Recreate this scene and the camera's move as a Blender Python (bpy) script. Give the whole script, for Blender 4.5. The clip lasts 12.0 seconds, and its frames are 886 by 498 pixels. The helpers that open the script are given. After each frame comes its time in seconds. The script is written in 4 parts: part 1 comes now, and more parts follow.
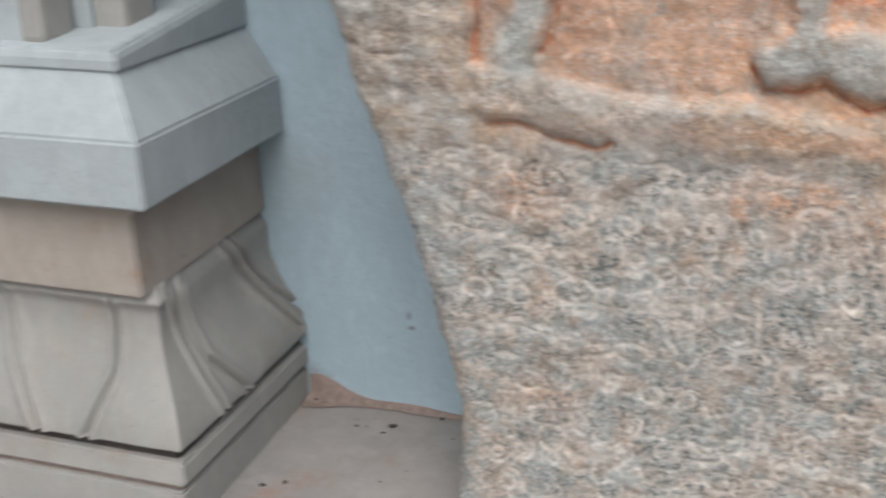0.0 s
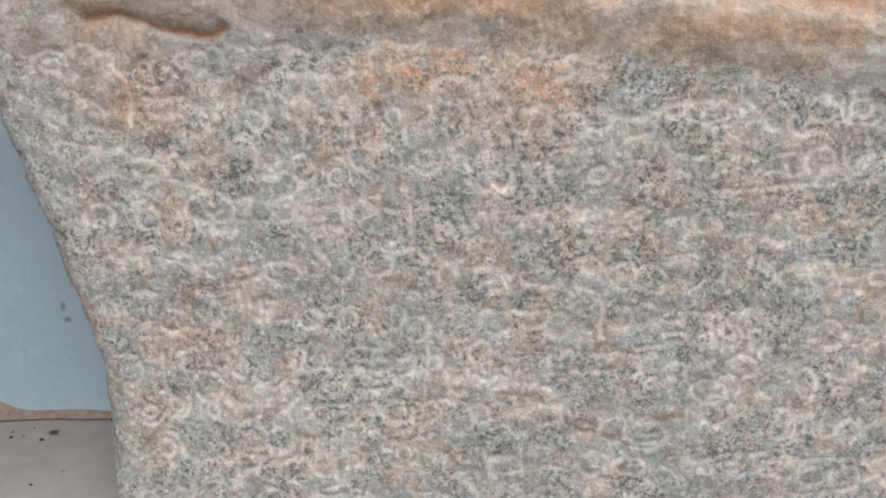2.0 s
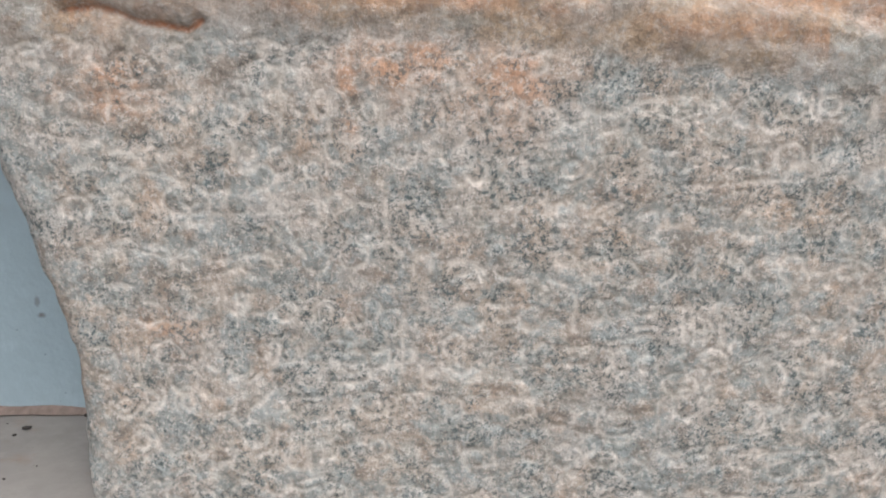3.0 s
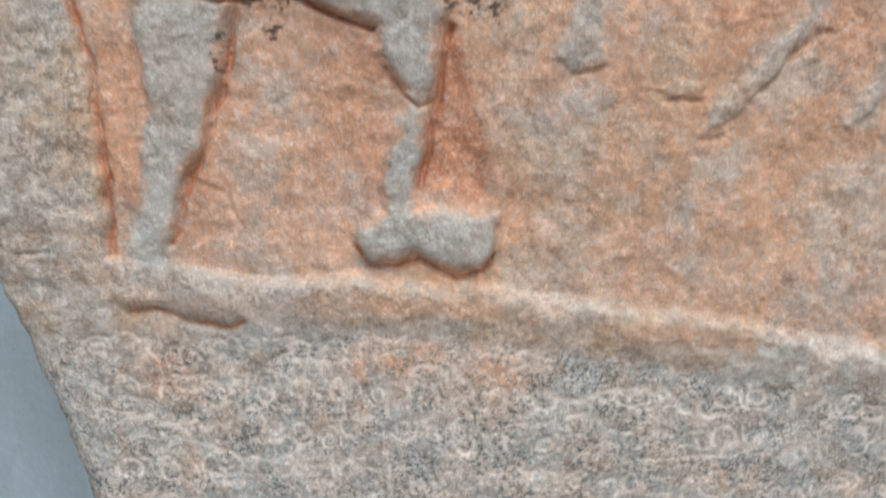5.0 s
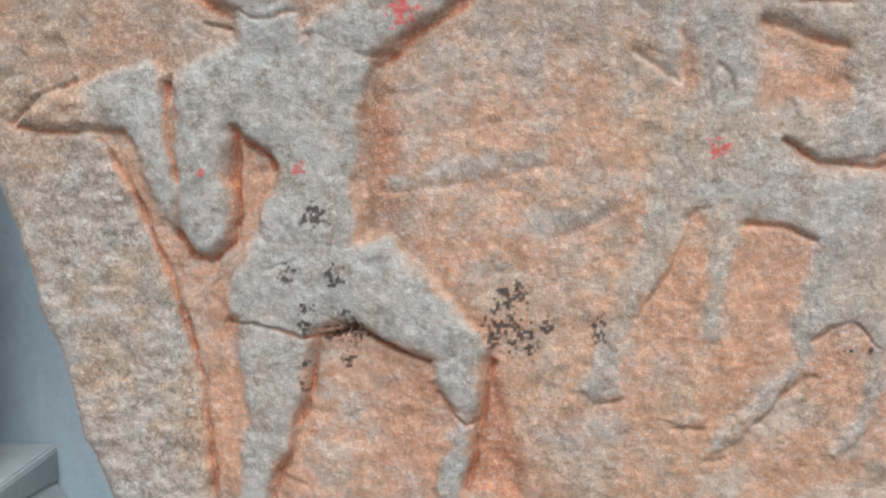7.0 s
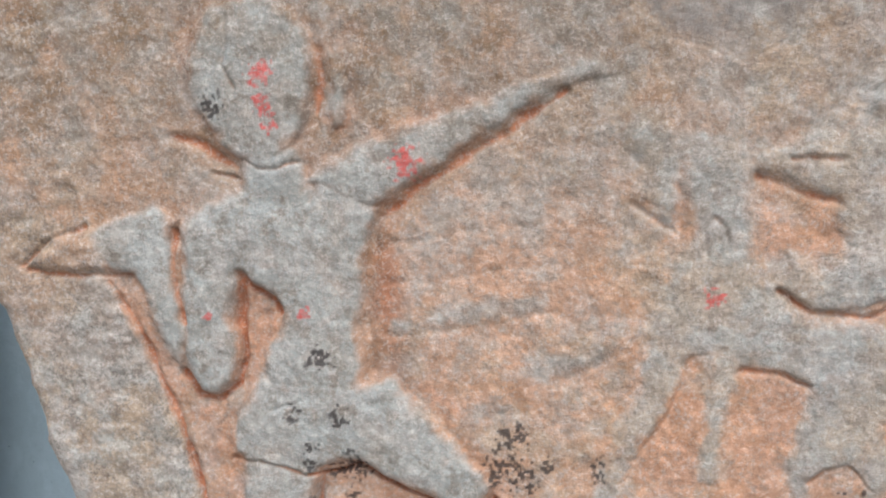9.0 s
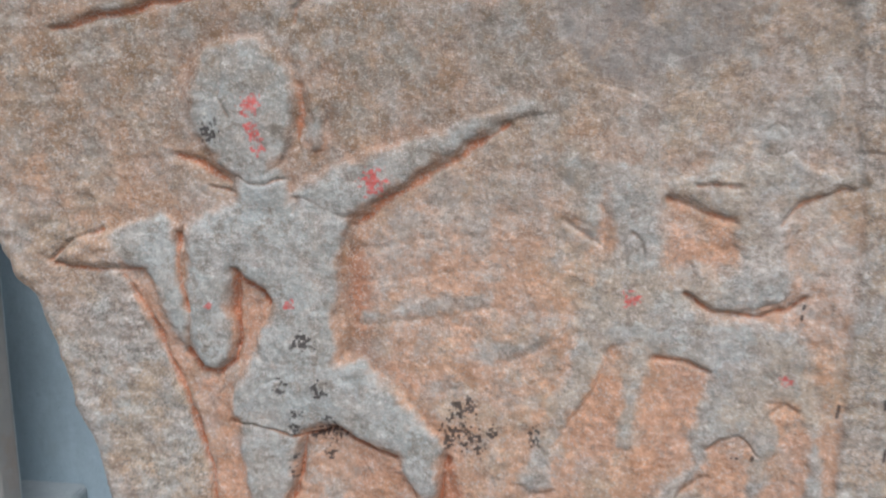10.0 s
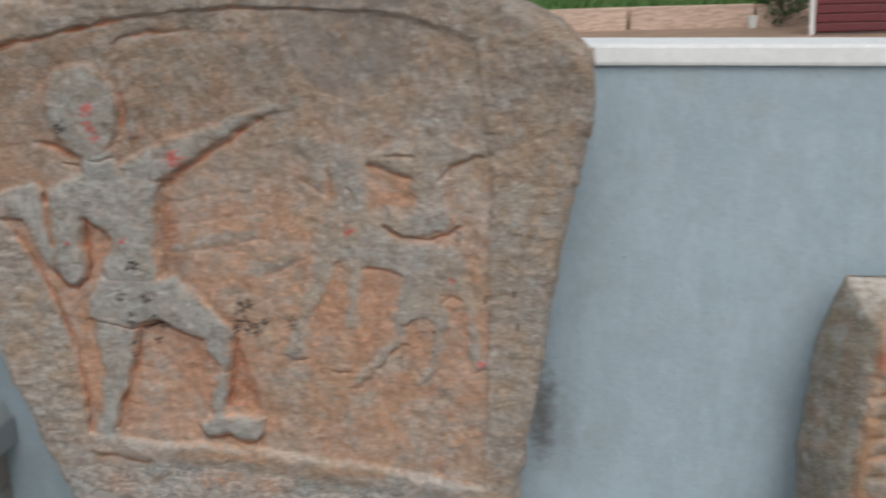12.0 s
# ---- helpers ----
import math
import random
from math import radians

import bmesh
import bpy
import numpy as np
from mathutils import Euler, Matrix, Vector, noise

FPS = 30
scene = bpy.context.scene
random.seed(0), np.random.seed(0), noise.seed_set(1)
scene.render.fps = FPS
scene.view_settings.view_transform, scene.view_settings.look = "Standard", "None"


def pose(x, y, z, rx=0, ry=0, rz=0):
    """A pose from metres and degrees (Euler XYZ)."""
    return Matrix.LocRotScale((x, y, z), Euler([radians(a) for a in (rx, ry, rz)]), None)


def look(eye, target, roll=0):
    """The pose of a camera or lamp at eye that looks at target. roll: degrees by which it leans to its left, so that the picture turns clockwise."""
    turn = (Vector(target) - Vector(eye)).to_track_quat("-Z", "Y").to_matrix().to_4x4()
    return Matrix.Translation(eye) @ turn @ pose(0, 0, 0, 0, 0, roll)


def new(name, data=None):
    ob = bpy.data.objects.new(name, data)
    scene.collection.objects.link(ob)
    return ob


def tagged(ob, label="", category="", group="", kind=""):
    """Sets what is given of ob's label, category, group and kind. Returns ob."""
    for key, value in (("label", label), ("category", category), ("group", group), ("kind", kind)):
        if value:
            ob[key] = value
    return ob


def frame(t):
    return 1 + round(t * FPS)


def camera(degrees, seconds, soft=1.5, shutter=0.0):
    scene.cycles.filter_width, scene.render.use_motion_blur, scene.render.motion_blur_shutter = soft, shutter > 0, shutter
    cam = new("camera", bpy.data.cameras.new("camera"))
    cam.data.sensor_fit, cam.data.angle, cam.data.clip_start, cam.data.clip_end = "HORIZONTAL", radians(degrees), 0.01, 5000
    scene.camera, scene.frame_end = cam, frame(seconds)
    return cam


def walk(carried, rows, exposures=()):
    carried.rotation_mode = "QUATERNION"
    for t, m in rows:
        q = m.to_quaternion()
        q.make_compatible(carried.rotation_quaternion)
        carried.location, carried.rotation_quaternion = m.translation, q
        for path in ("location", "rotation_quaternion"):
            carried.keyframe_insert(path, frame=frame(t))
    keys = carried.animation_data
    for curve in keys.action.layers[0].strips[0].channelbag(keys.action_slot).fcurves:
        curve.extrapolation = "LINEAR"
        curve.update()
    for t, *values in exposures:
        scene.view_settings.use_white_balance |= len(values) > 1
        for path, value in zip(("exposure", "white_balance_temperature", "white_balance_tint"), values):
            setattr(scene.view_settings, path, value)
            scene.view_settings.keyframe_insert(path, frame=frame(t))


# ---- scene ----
cam = camera(40.8, 12.0, soft=1.8, shutter=0.3)
PATH = [
    (0, (0.33, 0.138, 0.639), (-0.304, 1.917, -0.019), -0.9),
    (0.5, (0.403, 0.22, 0.642), (-0.025, 2.042, -0.062), -3.0),
    (1, (0.411, 0.206, 0.541), (0.109, 2.107, -0.002), -2.8),
    (1.5, (0.414, 0.205, 0.46), (0.142, 2.134, 0.008), -3.3),
    (2, (0.418, 0.206, 0.438), (0.145, 2.132, -0.027), -3.4),
    (2.5, (0.442, 0.198, 0.41), (0.135, 2.126, -0.026), -3.3),
    (2.7, (0.434, 0.199, 0.413), (0.153, 2.127, -0.037), -3.1),
    (4.3, (0.386, 0.109, 0.52), (0.262, 2.065, 0.123), -3.4),
    (4.5, (0.408, 0.089, 0.527), (0.243, 2.055, 0.196), -3.2),
    (5, (0.436, 0.036, 0.614), (0.23, 2.005, 0.327), -1.9),
    (5.5, (0.49, -0.029, 0.669), (0.201, 1.942, 0.492), -1.3),
    (6, (0.503, -0.084, 0.74), (0.198, 1.888, 0.61), -1.2),
    (6.5, (0.556, -0.121, 0.808), (0.147, 1.832, 0.682), -1.2),
    (7, (0.568, -0.134, 0.85), (0.117, 1.811, 0.721), -1.3),
    (7.2, (0.554, -0.13, 0.858), (0.118, 1.818, 0.73), -1.1),
    (8.8, (0.564, -0.147, 0.979), (0.115, 1.798, 0.855), -1.7),
    (9, (0.569, -0.154, 0.987), (0.126, 1.793, 0.876), -1.5),
    (9.5, (0.584, -0.224, 1.003), (0.177, 1.732, 0.897), -0.9),
    (10, (0.664, -0.347, 1.142), (0.219, 1.579, 0.838), -1.1),
    (10.5, (0.746, -0.56, 1.261), (0.278, 1.335, 0.824), -1.4),
    (11, (0.829, -0.766, 1.323), (0.32, 1.106, 0.837), -1.7),
    (11.5, (0.943, -0.882, 1.389), (0.424, 0.972, 0.849), -2.2),
    (12, (1.068, -0.981, 1.344), (0.757, 0.935, 0.861), -2.1),
]
walk(cam, [(t, look(eye, target, roll)) for t, eye, target, roll in PATH], ((0, 0.06, 6350, 10), (1.5, 0.09, 6350, 10), (2.5, 0.05, 6300, 10), (5, 0.12, 6300, 10), (7, 0.2, 6200, 10), (9.5, 0.24, 6050, 10), (10, 0.08, 5950, 10), (10.5, 0.0, 6100, 10), (11, -0.1, 6250, 10), (12, -0.5, 6450, 10)))

# ---- world and sun ----
world = bpy.data.worlds.new("sky")
scene.world = world
world.use_nodes = True
wn = world.node_tree
sky = wn.nodes.new("ShaderNodeTexSky")
sky.sky_type = "NISHITA"
sky.sun_disc = False
SUN_AZ, SUN_EL = radians(163), radians(52)   # azimuth of the sun from +y clockwise, and its height
sky.sun_elevation, sky.sun_rotation = SUN_EL, SUN_AZ
sky.dust_density = 6.0
soft_sky = wn.nodes.new("ShaderNodeHueSaturation")
soft_sky.inputs["Saturation"].default_value = 0.5
wn.links.new(sky.outputs[0], soft_sky.inputs["Color"])
wn.links.new(soft_sky.outputs[0], wn.nodes["Background"].inputs["Color"])
wn.nodes["Background"].inputs["Strength"].default_value = 0.145

sun_data = bpy.data.lights.new("sun", "SUN")
sun_data.energy, sun_data.angle, sun_data.color = 1.22, radians(60), (1.0, 0.985, 0.965)
sun = new("sun", sun_data)
sun_way = Vector((math.sin(SUN_AZ) * math.cos(SUN_EL), math.cos(SUN_AZ) * math.cos(SUN_EL), math.sin(SUN_EL)))
sun.matrix_world = look(sun_way * 20, (0, 0, 0))


# ---- materials ----
class Nodes:
    """A small hand for wiring a procedural material."""

    def __init__(self, name, rough=0.85):
        self.mat = bpy.data.materials.new(name)
        self.mat.use_nodes = True
        self.t = self.mat.node_tree
        self.bsdf = self.t.nodes["Principled BSDF"]
        self.bsdf.inputs["Roughness"].default_value = rough
        self.coord = self.t.nodes.new("ShaderNodeTexCoord").outputs["Object"]

    def link(self, a, b):
        self.t.links.new(a, b)

    def noise(self, scale, detail=3, rough=0.6, stretch=None):
        n = self.t.nodes.new("ShaderNodeTexNoise")
        n.inputs["Scale"].default_value, n.inputs["Detail"].default_value, n.inputs["Roughness"].default_value = scale, detail, rough
        if stretch:
            m = self.t.nodes.new("ShaderNodeMapping")
            m.inputs["Scale"].default_value = stretch
            self.link(self.coord, m.inputs["Vector"])
            self.link(m.outputs[0], n.inputs["Vector"])
        else:
            self.link(self.coord, n.inputs["Vector"])
        return n.outputs["Fac"]

    def ramp(self, fac, lo, hi, a=0.0, b=1.0):
        n = self.t.nodes.new("ShaderNodeMapRange")
        n.interpolation_type = "SMOOTHSTEP"
        for key, v in (("From Min", lo), ("From Max", hi), ("To Min", a), ("To Max", b)):
            n.inputs[key].default_value = v
        self.link(fac, n.inputs["Value"])
        return n.outputs[0]

    def attr(self, name):
        n = self.t.nodes.new("ShaderNodeAttribute")
        n.attribute_name = name
        return n.outputs["Fac"]

    def calc(self, op, a, b=None):
        n = self.t.nodes.new("ShaderNodeMath")
        n.operation = op
        for i, v in enumerate((a, b)):
            if v is None:
                continue
            if isinstance(v, (int, float)):
                n.inputs[i].default_value = v
            else:
                self.link(v, n.inputs[i])
        return n.outputs[0]

    def mix(self, fac, a, b, blend="MIX"):
        n = self.t.nodes.new("ShaderNodeMix")
        n.data_type, n.blend_type = "RGBA", blend
        for i, v in ((0, fac), (6, a), (7, b)):
            if isinstance(v, (int, float)):
                n.inputs[i].default_value = v
            elif isinstance(v, tuple):
                n.inputs[i].default_value = (*v, 1)
            else:
                self.link(v, n.inputs[i])
        return n.outputs[2]

    def vary(self, colour, amount=0.2):
        """Each piece a little lighter or darker."""
        n = self.t.nodes.new("ShaderNodeObjectInfo")
        return self.mix(self.ramp(n.outputs["Random"], 0, 1, 0, amount), colour, (0.08, 0.07, 0.06))

    def done(self, colour, height=None, strength=0.3, distance=0.002):
        self.link(colour, self.bsdf.inputs["Base Color"])
        if height is not None:
            b = self.t.nodes.new("ShaderNodeBump")
            b.inputs["Strength"].default_value, b.inputs["Distance"].default_value = strength, distance
            self.link(height, b.inputs["Height"])
            self.link(b.outputs[0], self.bsdf.inputs["Normal"])
        return self.mat


def granite(name, tan, grey, ochre, dark_amount=1.0):
    """Weathered pink-grey granite: crystals, patches, ochre in the sunk parts, pale bruised cuts, soot and red powder."""
    m = Nodes(name, 0.88)
    base = m.mix(m.ramp(m.noise(7, 4, 0.65), 0.38, 0.62), tan, grey)
    # blue-green and rust bloom in small patches
    base = m.mix(m.calc("MULTIPLY", m.ramp(m.noise(32, 4, 0.65), 0.46, 0.57), m.calc("MULTIPLY", m.attr("cool"), 0.75)), base, (0.27, 0.31, 0.315))
    warm = m.calc("SUBTRACT", 1.0, m.attr("cool"))
    base = m.mix(m.calc("MULTIPLY", m.ramp(m.noise(9, 5, 0.75), 0.45, 0.58), m.calc("MULTIPLY", warm, 0.95)), base, (0.40, 0.28, 0.165))
    base = m.mix(m.calc("MULTIPLY", m.ramp(m.noise(14, 5, 0.75), 0.53, 0.63), m.calc("MULTIPLY", warm, 0.7)), base, (0.21, 0.155, 0.11))
    base = m.mix(m.calc("MULTIPLY", m.ramp(m.noise(19, 4, 0.65), 0.54, 0.70), 0.35), base, (0.50, 0.31, 0.19))
    base = m.mix(m.calc("MULTIPLY", m.ramp(m.noise(41, 4, 0.65), 0.52, 0.63), 0.6), base, (0.23, 0.18, 0.145))
    # bare dressed faces of the figures are greyer
    bare = m.calc("MULTIPLY", m.attr("bare"), m.ramp(m.noise(18, 5, 0.7), 0.36, 0.60, 0.15, 0.85))
    base = m.mix(bare, base, (0.325, 0.36, 0.355))
    pale = m.calc("MULTIPLY", m.attr("bare"), m.ramp(m.noise(29, 5, 0.75), 0.50, 0.62, 0.0, 0.6))
    base = m.mix(pale, base, (0.47, 0.50, 0.49))
    mottle = m.calc("MULTIPLY", m.attr("bare"), m.ramp(m.noise(36, 5, 0.75), 0.50, 0.62, 0.0, 0.7))
    base = m.mix(mottle, base, (0.22, 0.19, 0.155))
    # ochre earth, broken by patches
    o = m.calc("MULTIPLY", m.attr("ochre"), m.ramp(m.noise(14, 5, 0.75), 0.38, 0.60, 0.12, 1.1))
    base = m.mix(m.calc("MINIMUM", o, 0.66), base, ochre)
    # brown grime, and shade painted in beside the archer's torso and bow arm
    g = m.calc("MULTIPLY", m.attr("grime_shade"), m.ramp(m.noise(24, 5, 0.75), 0.3, 0.66, 0.25, 1.0))
    soil = m.mix(m.ramp(m.noise(21, 5, 0.7), 0.42, 0.58), (0.23, 0.16, 0.10), (0.225, 0.20, 0.165))
    base = m.mix(g, base, soil)
    # grey and blue-green bloom over everything
    bloom = m.calc("MULTIPLY", m.ramp(m.noise(26, 6, 0.75), 0.50, 0.60, 0.0, 0.45), m.calc("SUBTRACT", 1.0, m.calc("MULTIPLY", m.attr("ochre"), 0.9)))
    base = m.mix(bloom, base, (0.35, 0.385, 0.375))
    # red-brown earth packed into the cuts, plus brown shade painted right of the torso
    e = m.calc("MULTIPLY", m.attr("earth"), m.ramp(m.noise(40, 4, 0.7), 0.3, 0.6, 0.55, 1.0))
    base = m.mix(e, base, (0.44, 0.175, 0.088))
    # bruised, paler cuts, rubbed away here and there; also the ledge's painted lit lip
    rub = m.ramp(m.noise(55, 3), 0.36, 0.56, 0.2, 1.0)
    worn = m.calc("MULTIPLY", m.attr("worn"), rub)
    base = m.mix(m.calc("MULTIPLY", worn, 0.68), base, (0.66, 0.62, 0.57))
    # dark and pale crystals at two sizes
    spread = m.ramp(m.noise(30, 3), 0.38, 0.62, 0.3, 1.0)
    keep = m.calc("MULTIPLY", m.calc("SUBTRACT", 1.0, m.calc("MULTIPLY", worn, 0.8)), m.calc("SUBTRACT", 1.0, m.calc("MULTIPLY", m.attr("ochre"), 0.25)))
    keep = m.calc("MULTIPLY", keep, m.calc("SUBTRACT", 1.0, m.calc("MULTIPLY", m.attr("bare"), 0.4)))
    dark = m.calc("MULTIPLY", m.calc("MULTIPLY", m.ramp(m.noise(210, 4, 0.8), 0.47, 0.59), spread), m.calc("MULTIPLY", keep, m.attr("salt")))
    fleck = m.mix(m.attr("salt"), (0.21, 0.125, 0.075), (0.085, 0.11, 0.115))
    base = m.mix(m.calc("MULTIPLY", dark, 1.0 * dark_amount), base, fleck)
    flake = m.calc("MULTIPLY", m.ramp(m.noise(120, 3, 0.7), 0.52, 0.62), m.calc("MULTIPLY", keep, 0.35 * dark_amount))
    base = m.mix(flake, base, (0.20, 0.185, 0.165))
    base = m.mix(m.calc("MULTIPLY", m.ramp(m.noise(240, 3, 0.75), 0.52, 0.60), m.calc("ADD", 0.10, m.calc("MULTIPLY", m.attr("salt"), 0.36))), base, (0.66, 0.61, 0.565))
    # uneven toning at the size of a thumb
    base = m.mix(m.ramp(m.noise(58, 4, 0.6), 0.40, 0.66, 0.0, 0.85), base, (0.76, 0.74, 0.71), "MULTIPLY")
    base = m.mix(m.ramp(m.noise(85, 3, 0.6), 0.50, 0.68, 0.0, 0.8), base, (1.22, 1.2, 1.19), "MULTIPLY")
    # grey weather film
    base = m.mix(m.calc("MULTIPLY", m.attr("film"), m.ramp(m.noise(30, 4, 0.7), 0.35, 0.6, 0.1, 0.62)), base, (0.20, 0.19, 0.18))
    base = m.mix(m.calc("MULTIPLY", m.attr("soot"), 0.85), base, (0.025, 0.02, 0.02))
    base = m.mix(m.calc("MULTIPLY", m.attr("red"), m.ramp(m.noise(160, 3), 0.33, 0.55, 0.45, 0.85)), base, (0.55, 0.09, 0.08))
    h = m.calc("ADD", m.noise(170, 4, 0.8), m.calc("MULTIPLY", m.noise(420, 2), 0.8))
    return m.done(base, h, 0.5, 0.003)


def plaster(name, a, b, stain, stain_amount=0.3, grain=0.35, marks=()):
    """Painted cement: soft blotches, brushed streaks, dirt. marks: dark brown patches (x, z, half width, half height,
    strength).
    """
    m = Nodes(name, 0.8)
    c = m.mix(m.ramp(m.noise(5, 4), 0.3, 0.7), a, b)
    c = m.mix(m.calc("MULTIPLY", m.ramp(m.noise(60, 4, 0.7), 0.4, 0.65), 0.3), c, tuple(v * 0.78 for v in a))
    c = m.mix(m.calc("MULTIPLY", m.ramp(m.noise(22, 5, 0.7, (1, 1, 0.45)), 0.46, 0.62), 0.35), c, tuple(v * 1.16 for v in a))
    c = m.mix(m.calc("MULTIPLY", m.ramp(m.noise(9, 5, 0.7), 0.52, 0.72), stain_amount), c, stain)
    c = m.mix(m.ramp(m.noise(190, 1), 0.76, 0.80, 0, 0.6), c, tuple(v * 0.35 for v in a))
    if marks:
        sep = m.t.nodes.new("ShaderNodeSeparateXYZ")
        m.link(m.coord, sep.inputs[0])
        ragged = m.noise(45, 5, 0.75)
    for x, z, rx, rz, k in marks:
        dx = m.calc("DIVIDE", m.calc("SUBTRACT", sep.outputs[0], x), rx)
        dz = m.calc("DIVIDE", m.calc("SUBTRACT", sep.outputs[2], z), rz)
        d = m.calc("ADD", m.calc("ADD", m.calc("MULTIPLY", dx, dx), m.calc("MULTIPLY", dz, dz)), m.calc("MULTIPLY", m.calc("SUBTRACT", ragged, 0.5), 3.5))
        c = m.mix(m.ramp(d, -0.3, 1.5, k, 0.0), c, (0.085, 0.065, 0.05))
    h = m.calc("ADD", m.noise(90, 4, 0.65), m.calc("MULTIPLY", m.noise(20, 3), 0.8))
    return m.done(c, h, grain, 0.003)


def plain(name, a, b, scale=20, rough=0.7, bump=0.2, vary=0.0):
    m = Nodes(name, rough)
    c = m.mix(m.ramp(m.noise(scale, 4), 0.3, 0.7), a, b)
    if vary:
        c = m.vary(c, vary)
    return m.done(c, m.noise(scale * 6, 3), bump, 0.004)


STONE = granite("weathered_granite", (0.42, 0.365, 0.315), (0.385, 0.375, 0.355), (0.55, 0.295, 0.168))
STONE_OLD = granite("dark_weathered_granite", (0.185, 0.178, 0.13), (0.15, 0.16, 0.13), (0.48, 0.25, 0.12), 0.6)
# first two: the stele's shade on the wall painted in, with brown stain
MARKS = ((0.888, 0.44, 0.032, 0.115, 0.65), (0.91, 0.40, 0.05, 0.12, 0.25), (-0.122, 0.112, 0.005, 0.003, 0.7), (-0.125, 0.126, 0.003, 0.006, 0.5), (1.056, 0.755, 0.004, 0.004, 0.7), (-0.25, 0.02, 0.03, 0.03, 0.35))
WALL = plaster("blue_grey_painted_cement", (0.36, 0.46, 0.52), (0.315, 0.41, 0.465), (0.29, 0.32, 0.325), 0.3, marks=MARKS)
COPING = plaster("white_painted_cement", (0.76, 0.80, 0.80), (0.72, 0.76, 0.77), (0.60, 0.62, 0.61), 0.12, 0.15)
FLOOR = plaster("dusty_cement_floor", (0.28, 0.26, 0.245), (0.215, 0.205, 0.20), (0.25, 0.16, 0.125), 0.7)
PIER = plaster("grey_white_cement_pier", (0.335, 0.38, 0.395), (0.30, 0.335, 0.345), (0.32, 0.30, 0.265), 0.2)
PIER_WARM = plaster("bare_cement", (0.30, 0.297, 0.28), (0.25, 0.247, 0.235), (0.27, 0.20, 0.15), 0.5)
NECK = plaster("brown_stained_cement", (0.33, 0.30, 0.27), (0.27, 0.24, 0.21), (0.23, 0.13, 0.07), 0.7)
DIRT = plain("red_dirt", (0.245, 0.19, 0.165), (0.16, 0.12, 0.10), 90)
CRACK = plain("dark_joint", (0.035, 0.03, 0.028), (0.05, 0.042, 0.038), 90, 0.95)
EARTH = plain("dry_earth", (0.36, 0.24, 0.17), (0.28, 0.20, 0.14), 1.5)
PAVING = plain("pinkish_paving", (0.52, 0.42, 0.36), (0.46, 0.38, 0.33), 3)
BLOCK = plain("red_sandstone_block", (0.66, 0.51, 0.42), (0.42, 0.32, 0.25), 9, 0.85, 0.3, 0.25)
GRASS = plain("grass_green", (0.075, 0.17, 0.045), (0.11, 0.21, 0.06), 4, 0.7, 0.1)
LEAF = plain("dark_leaf_green", (0.03, 0.075, 0.025), (0.05, 0.11, 0.035), 6, 0.6, 0.1)
BARK = plain("brown_bark", (0.14, 0.09, 0.06), (0.10, 0.07, 0.05), 25, 0.9)
MAROON = plain("maroon_paint", (0.16, 0.03, 0.04), (0.13, 0.027, 0.035), 8, 0.5, 0.05, 0.1)
WHITE_PAINT = plain("white_paint", (0.72, 0.74, 0.74), (0.66, 0.68, 0.68), 12, 0.5, 0.05)
WHITE_PLASTIC = plain("white_plastic", (0.74, 0.78, 0.76), (0.66, 0.70, 0.68), 12, 0.35, 0.05)


# ---- building helpers ----
def part(name, bm, material, parent=None, label="", smooth=False):
    me = bpy.data.meshes.new(name)
    bm.normal_update()
    bm.to_mesh(me)
    bm.free()
    me.materials.append(material)
    if smooth:
        me.polygons.foreach_set("use_smooth", [True] * len(me.polygons))
    ob = new(name, me)
    if parent:
        ob.parent = parent
    if label:
        tagged(ob, label)
    return ob


def box(bm, x0, x1, y0, y1, z0, z1, bevel=0.0):
    made = bmesh.ops.create_cube(bm, size=1, matrix=Matrix.LocRotScale(((x0 + x1) / 2, (y0 + y1) / 2, (z0 + z1) / 2), None, (x1 - x0, y1 - y0, z1 - z0)))
    if bevel:
        edges = list({e for v in made["verts"] for e in v.link_edges})
        bmesh.ops.bevel(bm, geom=edges, offset=bevel, segments=2, affect="EDGES", profile=0.6)
    return bm


def value_noise(x, z, scale, seed):
    """Smooth noise from -1 to 1 over a plane, cells of 1 / scale metres."""
    table = np.random.RandomState(seed).rand(256, 256) * 2 - 1
    u, v = np.asarray(x) * scale + 50, np.asarray(z) * scale + 50
    i, j = np.floor(u).astype(int), np.floor(v).astype(int)
    a, b = u - i, v - j
    a, b = a * a * (3 - 2 * a), b * b * (3 - 2 * b)
    g = lambda p, q: table[p % 256, q % 256]
    return (g(i, j) * (1 - a) + g(i + 1, j) * a) * (1 - b) + (g(i, j + 1) * (1 - a) + g(i + 1, j + 1) * a) * b


def smooth(e0, e1, v):
    k = np.clip((v - e0) / (e1 - e0), 0, 1)
    return k * k * (3 - 2 * k)


def to_line(X, Z, pts, radii=None):
    """Distance to a chain of points; with radii, to the skin of tapering limbs."""
    best = np.full(X.shape, 9.0)
    radii = radii or [0.0] * len(pts)
    pairs = list(zip(pts[:-1], pts[1:], radii[:-1], radii[1:])) or [(pts[0], pts[0], radii[0], radii[0])]
    for (ax, az), (bx, bz), ra, rb in pairs:
        dx, dz = bx - ax, bz - az
        k = np.clip(((X - ax) * dx + (Z - az) * dz) / max(dx * dx + dz * dz, 1e-9), 0, 1)
        best = np.minimum(best, np.hypot(X - ax - k * dx, Z - az - k * dz) - (ra + (rb - ra) * k))
    return best


